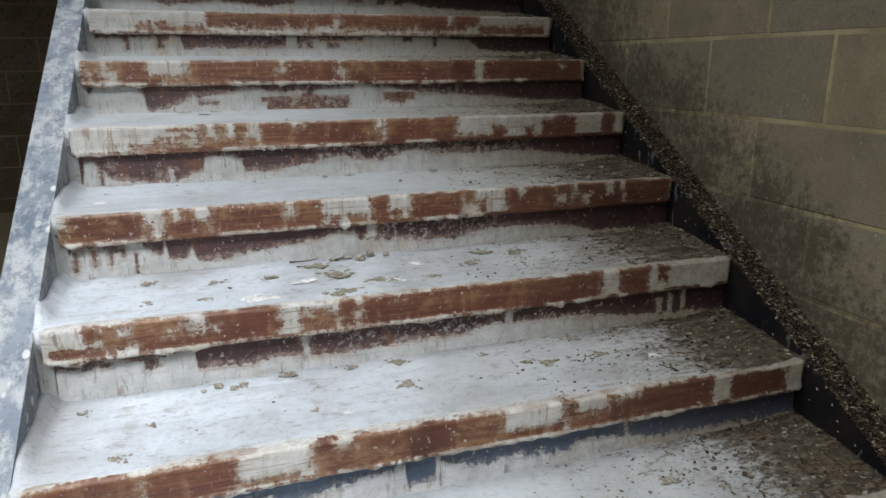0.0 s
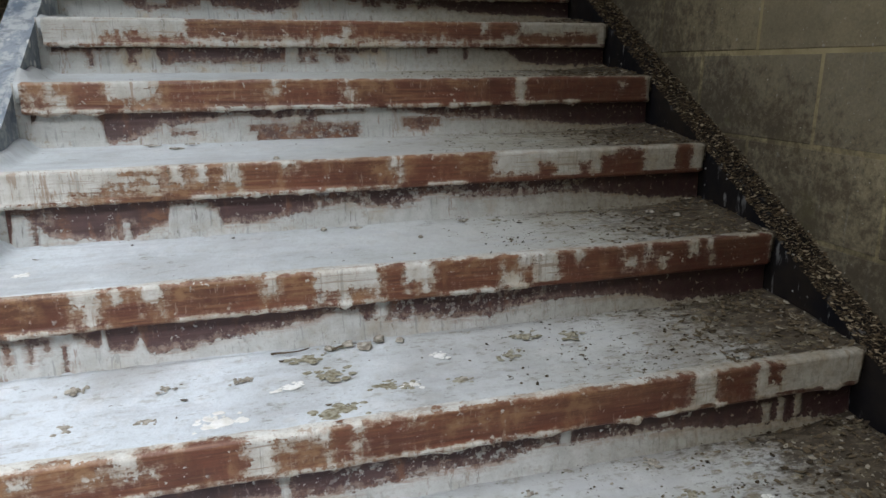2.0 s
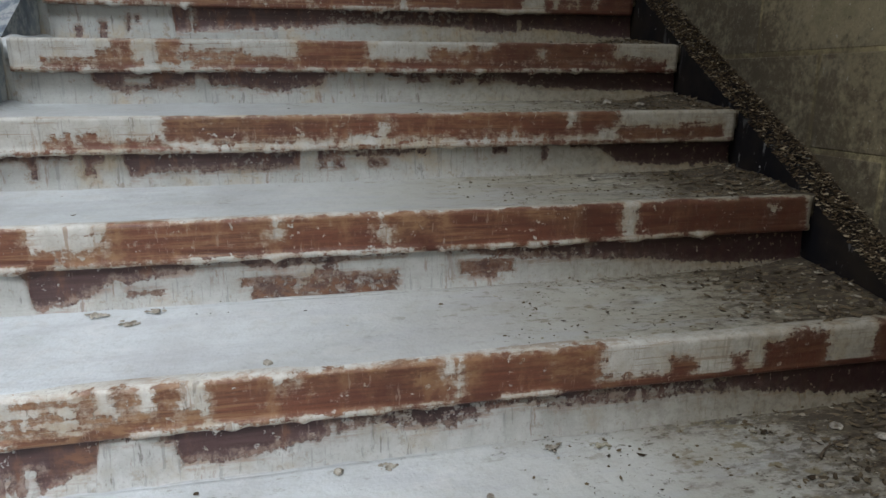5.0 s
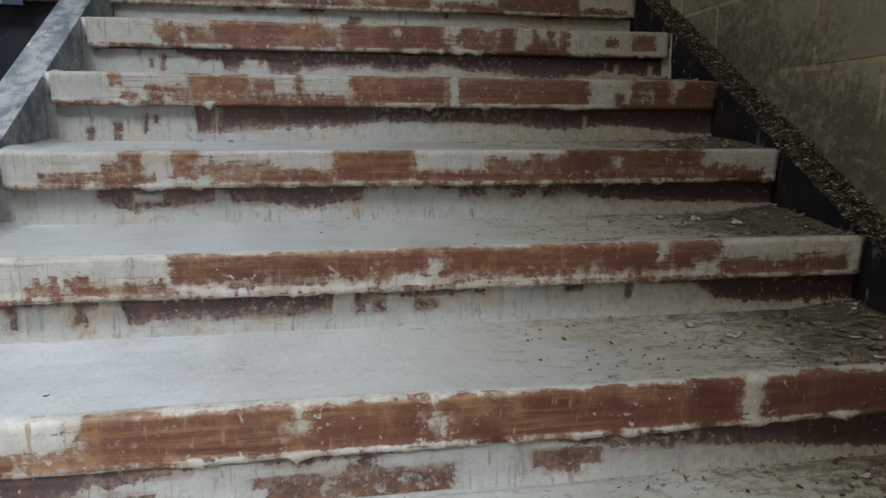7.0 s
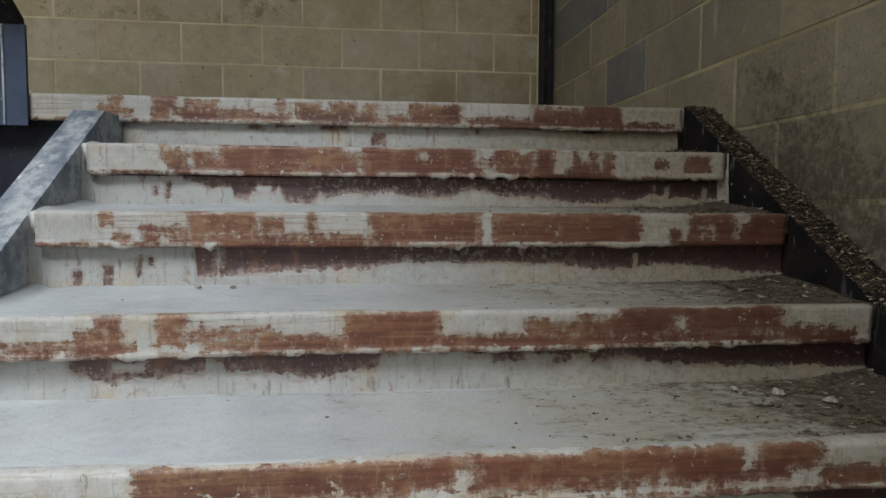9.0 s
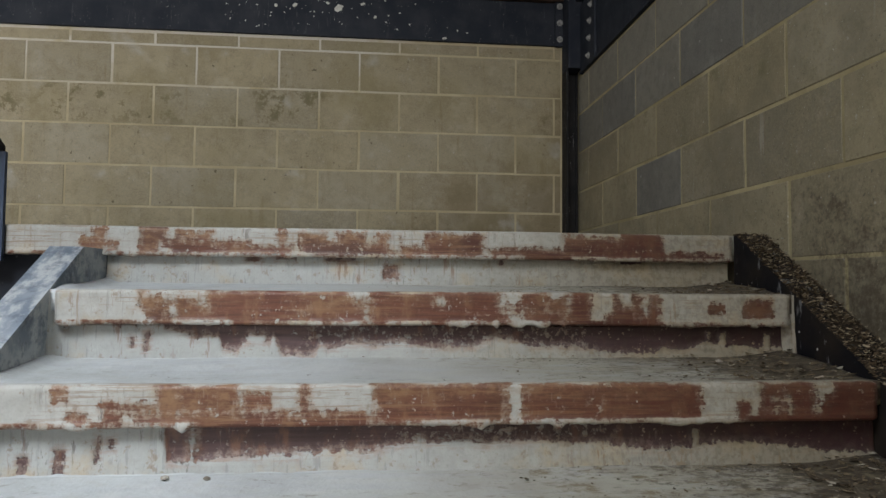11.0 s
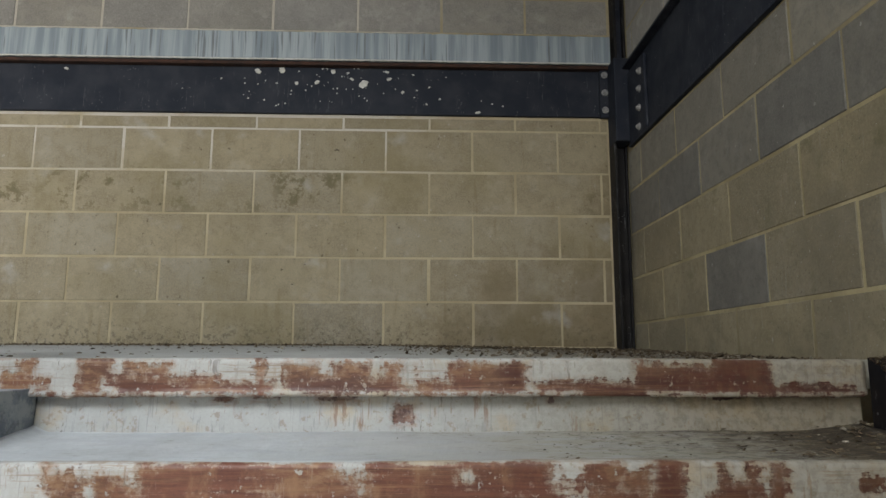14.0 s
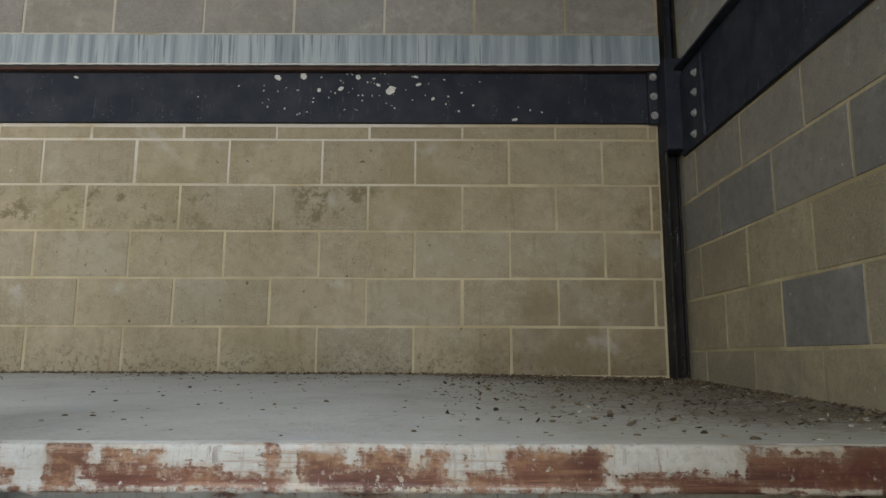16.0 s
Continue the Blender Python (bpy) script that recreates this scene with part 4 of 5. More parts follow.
paint_nosing(10,
    bare=[(-0.402, -0.344, 0.1, 0.5), (-0.368, -0.344, 0.3, 1), (-0.332, -0.311, 0.1, 0.4), (-0.257, -0.216, 0.1, 1), (-0.235, -0.192, 0.3, 0.9), (-0.188, -0.049, 0.13, 0.5), (-0.174, -0.085, 0.4, 0.85), (-0.063, 0.011, 0.1, 0.45), (-0.014, 0.113, 0.1, 0.24), (0.078, 0.093, 0.2, 0.9), (0.135, 0.39, 0.15, 0.85), (0.385, 0.451, 0.05, 0.27), (0.451, 0.608, 0.13, 0.85), (0.618, 0.84, 0.08, 0.26), (0.813, 1.091, 0.13, 0.85), (0.972, 1.087, 0.2, 0.92), (1.091, 1.255, 0.08, 0.2)],
    coat=[(-0.085, 0.073, 0.45, 1), (0.359, 0.387, 0.2, 0.9), (0.612, 0.82, 0.3, 1), (1.094, 1.266, 0.22, 1), (0.198, 0.223, 0.5, 0.9), (0.299, 0.324, 0.5, 0.9)],
    ochre=[(-0.402, -0.344, 0.1, 1), (-0.257, -0.216, 0.1, 1), (-0.174, -0.085, 0.4, 0.9), (0.073, 0.098, 0.2, 0.9), (0.135, 0.39, 0.35, 0.9), (0.385, 0.451, 0, 0.3), (0.451, 0.554, 0.4, 0.9), (0.813, 0.972, 0.5, 0.9)],
    lip=[(0.712, 0.849)])
paint_riser(1,
    crept=[(-0.117, 0.6), (0.06, 0.6), (0.081, 0.35), (0.187, 0.5), (0.287, 0.8), (0.319, 0.85), (0.322, 0.1), (0.38, 0.1), (0.383, 0.85), (0.416, 0.55), (0.477, 0.4), (0.566, 0.5), (0.671, 0.3), (0.739, 0.55), (0.809, 0.45), (0.881, 0.2), (1.258, 0.12)],
    coat=[(0.809, 0.823, 0.3, 0.9)],
    bare=[(0.102, 0.123, 0.3, 0.8)],
    ochre=[],
    specks=[])
paint_riser(2,
    crept=[(-0.349, 0), (-0.326, 0), (-0.322, 0.8), (-0.263, 0.75), (-0.221, 0.9), (-0.168, 0.75), (-0.114, 0.85), (-0.063, 0.97), (-0.058, 0.4), (0.057, 0.35), (0.093, 0.45), (0.241, 0.3), (0.372, 0.4), (0.509, 0.4), (0.624, 0.6), (0.775, 0.55), (0.935, 0.4), (1.052, 0.3), (1.228, 0.2)],
    coat=[(0.16, 0.176, 0.3, 0.95), (0.642, 0.666, 0.5, 1), (1.069, 1.09, 0.2, 0.7), (1.104, 1.121, 0.2, 0.8), (1.144, 1.162, 0.3, 0.9)],
    bare=[(-0.159, -0.13, 0.5, 0.85), (-0.179, -0.114, 0.78, 1), (-0.242, -0.221, 0.7, 1)],
    ochre=[(-0.319, -0.293, 0.6, 0.9)],
    specks=[(0.241, 0.61)])
paint_riser(3,
    crept=[(-0.352, 0), (-0.329, 0), (-0.327, 0.6), (-0.317, 0.9), (-0.282, 0.95), (-0.234, 0.88), (-0.18, 1), (-0.167, 0.95), (-0.149, 0.7), (-0.125, 0.5), (-0.121, 1), (-0.117, 1), (-0.112, 0.4), (-0.073, 0.35), (-0.06, 0.7), (-0.047, 0.3), (0.018, 0.3), (0.085, 0.4), (0.153, 0.5), (0.238, 0.6), (0.295, 0.9), (0.332, 0.8), (0.354, 0.5), (0.445, 0.45), (0.491, 0.35), (0.602, 0.3), (0.684, 0.5), (0.768, 0.55), (0.943, 0.45), (1.034, 0.2), (1.303, 0.1)],
    coat=[(0.369, 0.396, 0.5, 1)],
    bare=[(-0.239, -0.217, 0.7, 1), (-0.215, -0.205, 0.5, 1), (-0.317, -0.307, 0.2, 0.8), (-0.276, -0.269, 0.3, 0.8), (-0.24, -0.234, 0.3, 0.9), (-0.186, -0.182, 0, 0.6), (-0.352, -0.311, 0.87, 1)],
    ochre=[(-0.323, -0.306, 0.1, 0.8), (-0.282, -0.264, 0.2, 0.8)],
    specks=[(0.354, 0.734)])
paint_riser(4,
    crept=[(-0.345, 0), (-0.32, 0), (-0.316, 0.8), (-0.296, 0.85), (-0.28, 0.65), (-0.269, 0.5), (-0.252, 0.2), (-0.151, 0.05), (-0.093, 0.05), (-0.046, 0.3), (-0.022, 0.35), (-0.018, 0.85), (0.014, 0.9), (0.051, 0.9), (0.076, 0.7), (0.088, 0.3), (0.152, 0.3), (0.216, 0.4), (0.282, 0.5), (0.35, 0.7), (0.419, 0.5), (0.489, 0.5), (0.547, 0.75), (0.591, 0.8), (0.636, 0.65), (0.712, 0.6), (0.951, 0.6), (1.052, 0.5), (1.12, 0.3), (1.299, 0.15)],
    coat=[(-0.258, -0.25, 0.5, 0.8), (-0.139, -0.13, 0, 0.38), (-0.13, -0.121, 0, 0.2), (-0.112, -0.095, 0.15, 0.45), (0.291, 0.301, 0.4, 0.72), (0.774, 0.786, 0.4, 0.78)],
    bare=[(-0.28, -0.272, 0.1, 0.5)],
    ochre=[(-0.069, -0.022, 0.3, 0.7), (-0.23, -0.219, 0.1, 0.9)],
    specks=[(0.296, 0.951)])
paint_riser(5,
    crept=[(-0.348, 0), (-0.337, 0.3), (-0.321, 0.9), (-0.299, 1), (-0.197, 1), (-0.18, 0.85), (-0.172, 0.5), (-0.17, 0.1), (-0.128, 0.1), (-0.093, 0.3), (-0.069, 0.4), (-0.039, 0.75), (-0.021, 0.6), (0.028, 0.7), (0.103, 0.9), (0.154, 0.95), (0.18, 0.8), (0.232, 0.75), (0.367, 0.9), (0.507, 0.97), (0.653, 0.7), (0.729, 0.6), (0.806, 0.55), (0.966, 0.4), (1.049, 0.25), (1.291, 0.1)],
    coat=[],
    bare=[(0.18, 0.367, 0.12, 0.5), (0.285, 0.326, 0.4, 0.92), (0.553, 0.653, 0.3, 0.62), (0.572, 0.623, 0.2, 0.4), (0.367, 0.433, 0.12, 0.45), (-0.021, 0.035, 0.25, 0.36), (0.671, 0.729, 0.6, 0.9), (0.162, 0.193, 0.3, 0.5)],
    ochre=[(0.154, 0.436, 0.05, 0.6), (0.543, 0.661, 0.2, 0.7), (-0.033, 0.041, 0.1, 0.4)],
    specks=[(0.206, 0.507), (0.653, 0.806)])
paint_riser(6,
    crept=[(-0.342, 0.9), (-0.256, 0.9), (-0.244, 0.75), (-0.235, 0.5), (-0.226, 0.95), (-0.191, 0.9), (-0.167, 0.85), (-0.149, 1), (-0.134, 0.4), (-0.122, 0.7), (-0.107, 0.7), (-0.1, 1), (-0.07, 0.92), (-0.057, 0.3), (-0.026, 0.42), (0.101, 0.45), (0.233, 0.45), (0.272, 0.5), (0.276, 1.1), (0.309, 1.1), (0.314, 0.65), (0.335, 0.65), (0.356, 0.9), (0.398, 0.78), (0.454, 0.75), (0.512, 0.92), (0.585, 1), (0.705, 0.97), (0.814, 1), (0.941, 0.95), (0.99, 0.4), (1.073, 0.3), (1.298, 0.2)],
    coat=[],
    bare=[(-0.141, -0.127, 0.35, 1), (-0.128, -0.121, 0.2, 0.7), (-0.237, -0.228, 0.3, 0.9), (0.314, 0.328, 0.4, 0.9), (0.342, 0.364, 0.4, 0.8), (0.415, 0.457, 0.4, 0.72), (0.519, 0.544, 0.75, 1), (0.693, 0.725, 0.75, 0.9), (0.807, 0.82, 0.5, 1)],
    ochre=[(0.412, 0.461, 0.3, 0.8)],
    specks=[(0.314, 0.483), (0.153, 0.273)])
paint_riser(7,
    crept=[(-0.34, 1), (-0.182, 0.97), (-0.172, 0.7), (-0.14, 0.5), (-0.119, 0.35), (-0.087, 0.4), (-0.045, 0.5), (0.01, 0.6), (0.042, 0.6), (0.046, 0.92), (0.073, 0.88), (0.079, 0.6), (0.12, 0.65), (0.176, 0.45), (0.233, 0.4), (0.291, 0.55), (0.338, 0.6), (0.352, 0.95), (0.469, 0.97), (0.592, 0.9), (0.655, 0.9), (0.783, 0.75), (0.849, 0.6), (0.915, 0.55), (1.051, 0.4), (1.191, 0.35), (1.305, 0.3)],
    coat=[(-0.109, -0.055, 0.58, 0.82)],
    bare=[(-0.161, -0.114, 0.7, 1), (0.549, 0.605, 0.65, 0.92), (0.661, 0.693, 0.6, 0.95), (0.732, 0.764, 0.6, 0.95)],
    ochre=[],
    specks=[(0.506, 0.783)])
paint_riser(8,
    crept=[(-0.333, 1), (-0.034, 1), (-0.028, 0.3), (-0.017, 0.25), (0.087, 0.35), (0.204, 0.4), (0.324, 0.45), (0.385, 0.6), (0.446, 0.65), (0.571, 0.6), (0.698, 0.55), (0.828, 0.4), (0.894, 0.4), (0.961, 0.5), (1.056, 0.5), (1.166, 0.3), (1.306, 0.2)],
    coat=[(0.009, 0.021, 0.1, 1), (0.921, 0.932, 0.4, 0.8)],
    bare=[(-0.212, -0.197, 0.15, 0.5), (-0.272, -0.256, 0.05, 0.35), (-0.147, -0.139, 0.2, 0.8), (-0.125, -0.116, 0.5, 0.72)],
    ochre=[(0.009, 0.029, 0.1, 1)],
    specks=[(0.372, 0.763)])
paint_riser(9,
    crept=[(-0.322, 0.97), (-0.128, 0.97), (-0.108, 0.92), (-0.078, 0.82), (-0.048, 0.6), (-0.033, 0.7), (-0.018, 0.6), (-0.007, 0.8), (0.002, 0.3), (0.033, 0.2), (0.043, 0.5), (0.073, 0.62), (0.099, 0.5), (0.109, 0.72), (0.119, 0.4), (0.126, 0.15), (0.196, 0.1), (0.206, 0.4), (0.248, 0.3), (0.279, 0.5), (0.331, 0.4), (0.383, 0.5), (0.435, 0.35), (0.54, 0.3), (0.594, 0.65), (0.647, 0.5), (0.668, 0.4), (0.754, 0.35), (0.808, 0.3), (0.863, 0.15), (0.961, 0.1), (0.983, 0.3), (1.027, 0.25), (1.082, 0.5), (1.193, 0.3), (1.27, 0.3)],
    coat=[(0.055, 0.094, 0.3, 0.7), (1.088, 1.094, 0.3, 0.8), (1.118, 1.131, 0.2, 0.7), (1.227, 1.238, 0.1, 0.7)],
    bare=[(-0.159, -0.152, 0.2, 0.8), (-0.188, -0.18, 0.3, 0.6)],
    ochre=[(-0.173, -0.108, 0, 0.12), (-0.058, -0.028, 0, 0.12)],
    specks=[(0.186, 0.808)])
paint_riser(10,
    crept=[(-0.413, 1), (1.278, 1)],
    coat=[],
    bare=[(0.345, 0.384, 0.2, 0.75), (-0.005, 0.033, 0.88, 1), (0.07, 0.121, 0.92, 1), (0.197, 0.273, 0.86, 1), (0.651, 0.662, 0.78, 1), (0.98, 1.047, 0.9, 1)],
    ochre=[(0.345, 0.384, 0.2, 0.8)],
    specks=[])

for k in range(LOW_STEP, TOP_STEP + 1):
    if k not in PAINT:
        paint_nosing(k, bare=[(-0.2, 0.3, 0.1, 1), (0.5, 1.1, 0.1, 1)], coat=[(0.0, 0.05, 0.3, 1)], ochre=[(0.5, 0.7, 0.3, 1)], lip=[])
    if k not in CEMENT:
        paint_riser(k, crept=[(-0.3, 0.8), (0.2, 0.4), (1.2, 0.2)], coat=[], bare=[], ochre=[], specks=[])
    riser(k, BLUE_RISER if k <= 1 else RISER)
    if k < TOP_STEP:
        nosing(k)
        tread(k)
        if k > 8:
            end_fillet(k, True)
        end_fillet(k, False)


def string(x0, x1, toe, end_y, cap, web_mat, flange_mat, label):
    """A sloping channel: web plate with a top and a bottom flange."""
    y0 = nose_y(LOW_STEP) - 0.12
    lift, deep = 0.006, 0.27
    yc = end_y if cap is None else min(end_y, 0.862 + (cap - lift - 0.1735) / RISE * GOING)
    top = [(y0, pitch_z(y0) + lift), (yc, pitch_z(yc) + lift)]
    if cap is not None and yc < end_y:
        top.append((end_y, cap))
    low = [(end_y, pitch_z(end_y) - deep), (y0, max(FLOOR, pitch_z(y0) - deep))]
    web = part("string", prism_bm(top + low, x0, x1), web_mat, stairs, label)
    upper = top + [(y, z - 0.011) for y, z in reversed(top)]
    part("top_flange", prism_bm(upper, min(x1, toe) if toe > x1 else toe, toe if toe > x1 else x0), flange_mat, web)
    bottom = [(low[1][0], low[1][1]), (low[0][0], low[0][1]), (low[0][0], low[0][1] + 0.011), (low[1][0], low[1][1] + 0.011)]
    part("bottom_flange", prism_bm(bottom, min(x1, toe) if toe > x1 else toe, toe if toe > x1 else x0), web_mat, web)
    return web


LANDING_Y = nose_y(TOP_STEP)
string(LEFT - 0.009, LEFT, LEFT - 0.076, LANDING_Y + 0.028, 1.604, FLANGE, FLANGE, "blue steel string streaked with white")
string(RIGHT + 0.001, RIGHT + 0.010, RIGHT + 0.090, LANDING_Y - 0.004, None, NAVY_DUSTY_SHADED, NAVY_DUSTY_SHADED, "dark navy steel string")

# ---- landing ----
nx, ny = 120, 50
top, dirt_falloff, grey = [], [], []
for i in range(nx + 1):
    x = WALL_L + (WALL_R - WALL_L) * i / nx
    row = []
    for j in range(ny + 1):
        start = LANDING_Y + 0.012 + 0.20 * smooth_step(x, RIGHT + 0.06, RIGHT + 0.10)
        y = start + (WALL_B - start) * j / ny
        rise = 0.056 * (y - LANDING_Y) / (WALL_B - LANDING_Y) - 0.018 * smooth_step(x, 0.0, 1.5)
        row.append((x, y, nose_z(TOP_STEP) + rise * smooth_step(y - LANDING_Y, 0.0, 0.35) + 0.002 * wave(x * 3, y * 3) + 0.0012 * wave(x * 17, y * 17)))
        back_dirt = smooth_step(y, 4.7, WALL_B)
        # Landing darkens to the right for debris and for the dimmer light.
        dirt_falloff.append(min(1.25, 0.12 + 0.80 * smooth_step(x, -0.1, 1.5) * smooth_step(y, 3.3, 3.9) + 0.35 * back_dirt))
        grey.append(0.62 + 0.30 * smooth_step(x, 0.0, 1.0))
    top.append(row)
under = [[(p[0], p[1], nose_z(TOP_STEP) - 0.058) for p in row] for row in top]
landing = tagged(solid_grid("landing", under, top, TREAD, None, "", {"dirt_falloff": dirt_falloff * 2, "grey": grey * 2}),
                 "grey cement landing scattered with dry debris", "landing", kind="structure")
nosing(TOP_STEP, -0.584, RIGHT + 0.001, landing)
nosing(TOP_STEP, WALL_L, -0.584, landing)
trimmer = tagged(empty("landing_beam"), "dark navy steel beam under the landing edge", "beam")
part("web", box_bm(WALL_L, RIGHT + 0.012, LANDING_Y + 0.050, LANDING_Y + 0.062, 1.30, 1.592), NAVY, trimmer)
part("top_flange", box_bm(WALL_L, RIGHT + 0.012, LANDING_Y + 0.040, LANDING_Y + 0.11, 1.592, 1.604), NAVY, trimmer)
part("bottom_flange", box_bm(WALL_L, RIGHT + 0.012, LANDING_Y + 0.005, LANDING_Y + 0.11, 1.288, 1.30), NAVY, trimmer)

# ---- upper flight's string, standing on the landing edge ----
upper = tagged(empty("upper_staircase"), "blue steel string of the next flight above the landing edge", "staircase")
UP = RISE / GOING
y_far, foot, knee = 2.2, 1.572, 1.838
prof = [(LANDING_Y - 0.012, foot), (LANDING_Y - 0.012, knee + 0.007), (y_far, knee + (LANDING_Y - y_far) * UP), (y_far, knee + (LANDING_Y - y_far) * UP + 0.30), (LANDING_Y + 0.004, knee + 0.30), (LANDING_Y + 0.004, foot)]
part("string", prism_bm([(y - 0.006, z) for y, z in prof], -0.660, -0.648), BLUE, upper)
front = [(LANDING_Y - 0.018, foot), (LANDING_Y - 0.018, knee), (LANDING_Y - 0.006, knee), (LANDING_Y - 0.006, foot)]
part("end_plate", prism_bm(front, -0.745, -0.575), BLUE, upper)
part("rib", box_bm(-0.634, -0.628, LANDING_Y - 0.023, LANDING_Y - 0.018, foot, knee, 0.0015), FLANGE, upper)
slope = [(LANDING_Y - 0.018, knee), (y_far, knee + (LANDING_Y - y_far - 0.018) * UP), (y_far, knee + (LANDING_Y - y_far - 0.018) * UP + 0.012), (LANDING_Y - 0.018, knee + 0.012)]
part("bottom_flange", prism_bm(slope, -0.648, -0.575), BLACK, upper)

# ---- steel frame in the walls ----
BEAM_LO, BEAM_HI, LEDGE_HI = 2.914, 3.190, 3.360
beam_back = tagged(empty("steel_beam"), "dark navy steel beam across the back wall with white splashes", "beam")
part("web", box_bm(WALL_L, 1.36, WALL_B - 0.012, WALL_B, BEAM_LO, BEAM_HI), NAVY, beam_back)
part("bottom_flange", box_bm(WALL_L, 1.36, WALL_B - 0.020, WALL_B - 0.0125, BEAM_LO, BEAM_LO + 0.010, 0.002), NAVY, beam_back)
part("top_flange", box_bm(WALL_L, 1.39, WALL_B - 0.050, WALL_B - 0.0125, BEAM_HI - 0.022, BEAM_HI - 0.004, 0.002), RUST_SHADED, beam_back, "rusted top flange darkened for the ledge's shadow line")
ledge = tagged(empty("ledge"), "pale blue-grey ledge streaked by runs above the beam", "ledge")
part("face", box_bm(WALL_L, 1.392, WALL_B - 0.060, WALL_B, BEAM_HI + 0.001, LEDGE_HI - 0.008, 0.003), BAND, ledge)


def crusted_edge(name, z, deep, seed, material, label):
    """A thin crooked line of dried drips along one edge of the ledge."""
    front = []
    xs = np.linspace(WALL_L + 0.01, 1.390, 520)
    for x in xs:
        low = deep * (0.5 + 0.5 * wave(x * 23, seed) + 0.7 * max(0.0, wave(x * 70, seed + 4)))
        front.append([(x, WALL_B - 0.0635 - 0.0012 * wave(x * 50, seed), z - max(0.001, low)), (x, WALL_B - 0.0635, z + 0.004 + 0.002 * wave(x * 31, seed))])
    back = [[(p[0], WALL_B - 0.060, p[2]) for p in row] for row in front]
    return solid_grid(name, front, back, material, ledge, label)


crusted_edge("drip_edge", BEAM_HI + 0.002, 0.007, 2.0, SPLAT, "ragged pale drip edge")
crusted_edge("mortar_edge", LEDGE_HI - 0.012, 0.006, 9.0, MORTAR, "crooked smear of mortar")
SIDE_LO, SIDE_HI = 2.716, 3.138
beam_side = tagged(empty("steel_beam"), "dark navy steel beam let into the side wall", "beam")
part("web", box_bm(WALL_R - 0.004, WALL_R + 0.0015, WALL_F, 5.26, SIDE_LO, SIDE_HI), NAVY, beam_side)
part("bottom_flange", box_bm(WALL_R - 0.018, WALL_R - 0.0045, WALL_F, 5.26, SIDE_LO, SIDE_LO + 0.012, 0.002), NAVY, beam_side)
part("top_flange", box_bm(WALL_R - 0.045, WALL_R - 0.0045, WALL_F, 5.26, SIDE_HI - 0.012, SIDE_HI, 0.002), NAVY, beam_side)

column = tagged(empty("steel_column"), "black steel column in the corner of the block walls", "column")
part("flange", box_bm(1.383, 1.396, 5.285, WALL_B - 0.001, 1.66, 2.92, 0.003), BLACK, column)
part("web", box_bm(1.396, WALL_R - 0.012, 5.357, 5.369, 1.66, 2.75, 0.002), BLACK, column)
part("flange", box_bm(WALL_R - 0.012, WALL_R, 5.342, WALL_B - 0.001, 1.66, 2.75, 0.003), BLACK, column)
part("upper_flange", box_bm(1.408, 1.420, 5.30, WALL_B - 0.001, 3.19, CEILING - 0.001, 0.002), BLACK, column)
part("upper_web", box_bm(1.420, 1.454, 5.335, 5.347, 3.19, CEILING - 0.001), NAVY, column)
part("upper_flange", box_bm(1.454, WALL_R - 0.001, 5.30, WALL_B - 0.001, 3.19, CEILING - 0.001, 0.002), BLACK, column)
joint = tagged(empty("beam_connection"), "navy bolted steel cleats joining two beams at the corner", "steel bracket")
part("box", box_bm(1.380, WALL_R - 0.0045, 5.235, WALL_B - 0.013, 2.745, 3.188, 0.006), NAVY, joint)
part("cleat", box_bm(1.335, 1.3795, 5.345, 5.372, 2.905, 3.165, 0.004), NAVY, joint)
part("cleat", box_bm(WALL_R - 0.020, WALL_R - 0.0047, 4.985, 5.234, 2.725, 3.10, 0.004), NAVY, joint)


def bolt(m):
    bm = bmesh.new()
    bmesh.ops.create_cone(bm, cap_ends=True, segments=20, radius1=0.018, radius2=0.018, depth=0.004, matrix=Matrix.Translation((0, 0, 0.002)))
    bmesh.ops.create_cone(bm, cap_ends=True, segments=6, radius1=0.0135, radius2=0.0125, depth=0.009, matrix=Matrix.Translation((0, 0, 0.0085)))
    bmesh.ops.create_cone(bm, cap_ends=True, segments=12, radius1=0.007, radius2=0.006, depth=0.004, matrix=Matrix.Translation((0, 0, 0.016)))
    ob = part("bolt", bm, BOLT, joint, "worn bright steel bolt")
    ob.matrix_basis = m
    return ob


for z in (2.945, 3.041, 3.139):
    bolt(pose(1.360, 5.345, z, 90))
for i, z in enumerate((2.764, 2.855, 2.946, 3.031)):
    bolt(pose(WALL_R - 0.020, 5.078 - 0.013 * i, z, 0, -90))

# ---- splashes on the back beam ----
rng = random.Random(5)


def blob(bm, x, y, z, w, h, thick):
    """A flat dried splash facing -y."""
    n = 11
    ph = rng.random() * 6
    rim = []
    for i in range(n):
        a = 2 * math.pi * i / n
        r = 1 + 0.25 * math.sin(2 * a + ph) + 0.15 * math.sin(5 * a + ph * 2)
        rim.append(bm.verts.new((x + 0.5 * w * r * math.cos(a), y, z + 0.5 * h * r * math.sin(a))))
    mid = [bm.verts.new((v.co.x * 0.7 + x * 0.3, y - thick, v.co.z * 0.7 + z * 0.3)) for v in rim]
    bm.faces.new(mid)
    for i in range(n):
        j = (i + 1) % n
        bm.faces.new((rim[i], rim[j], mid[j], mid[i]))


bm = bmesh.new()
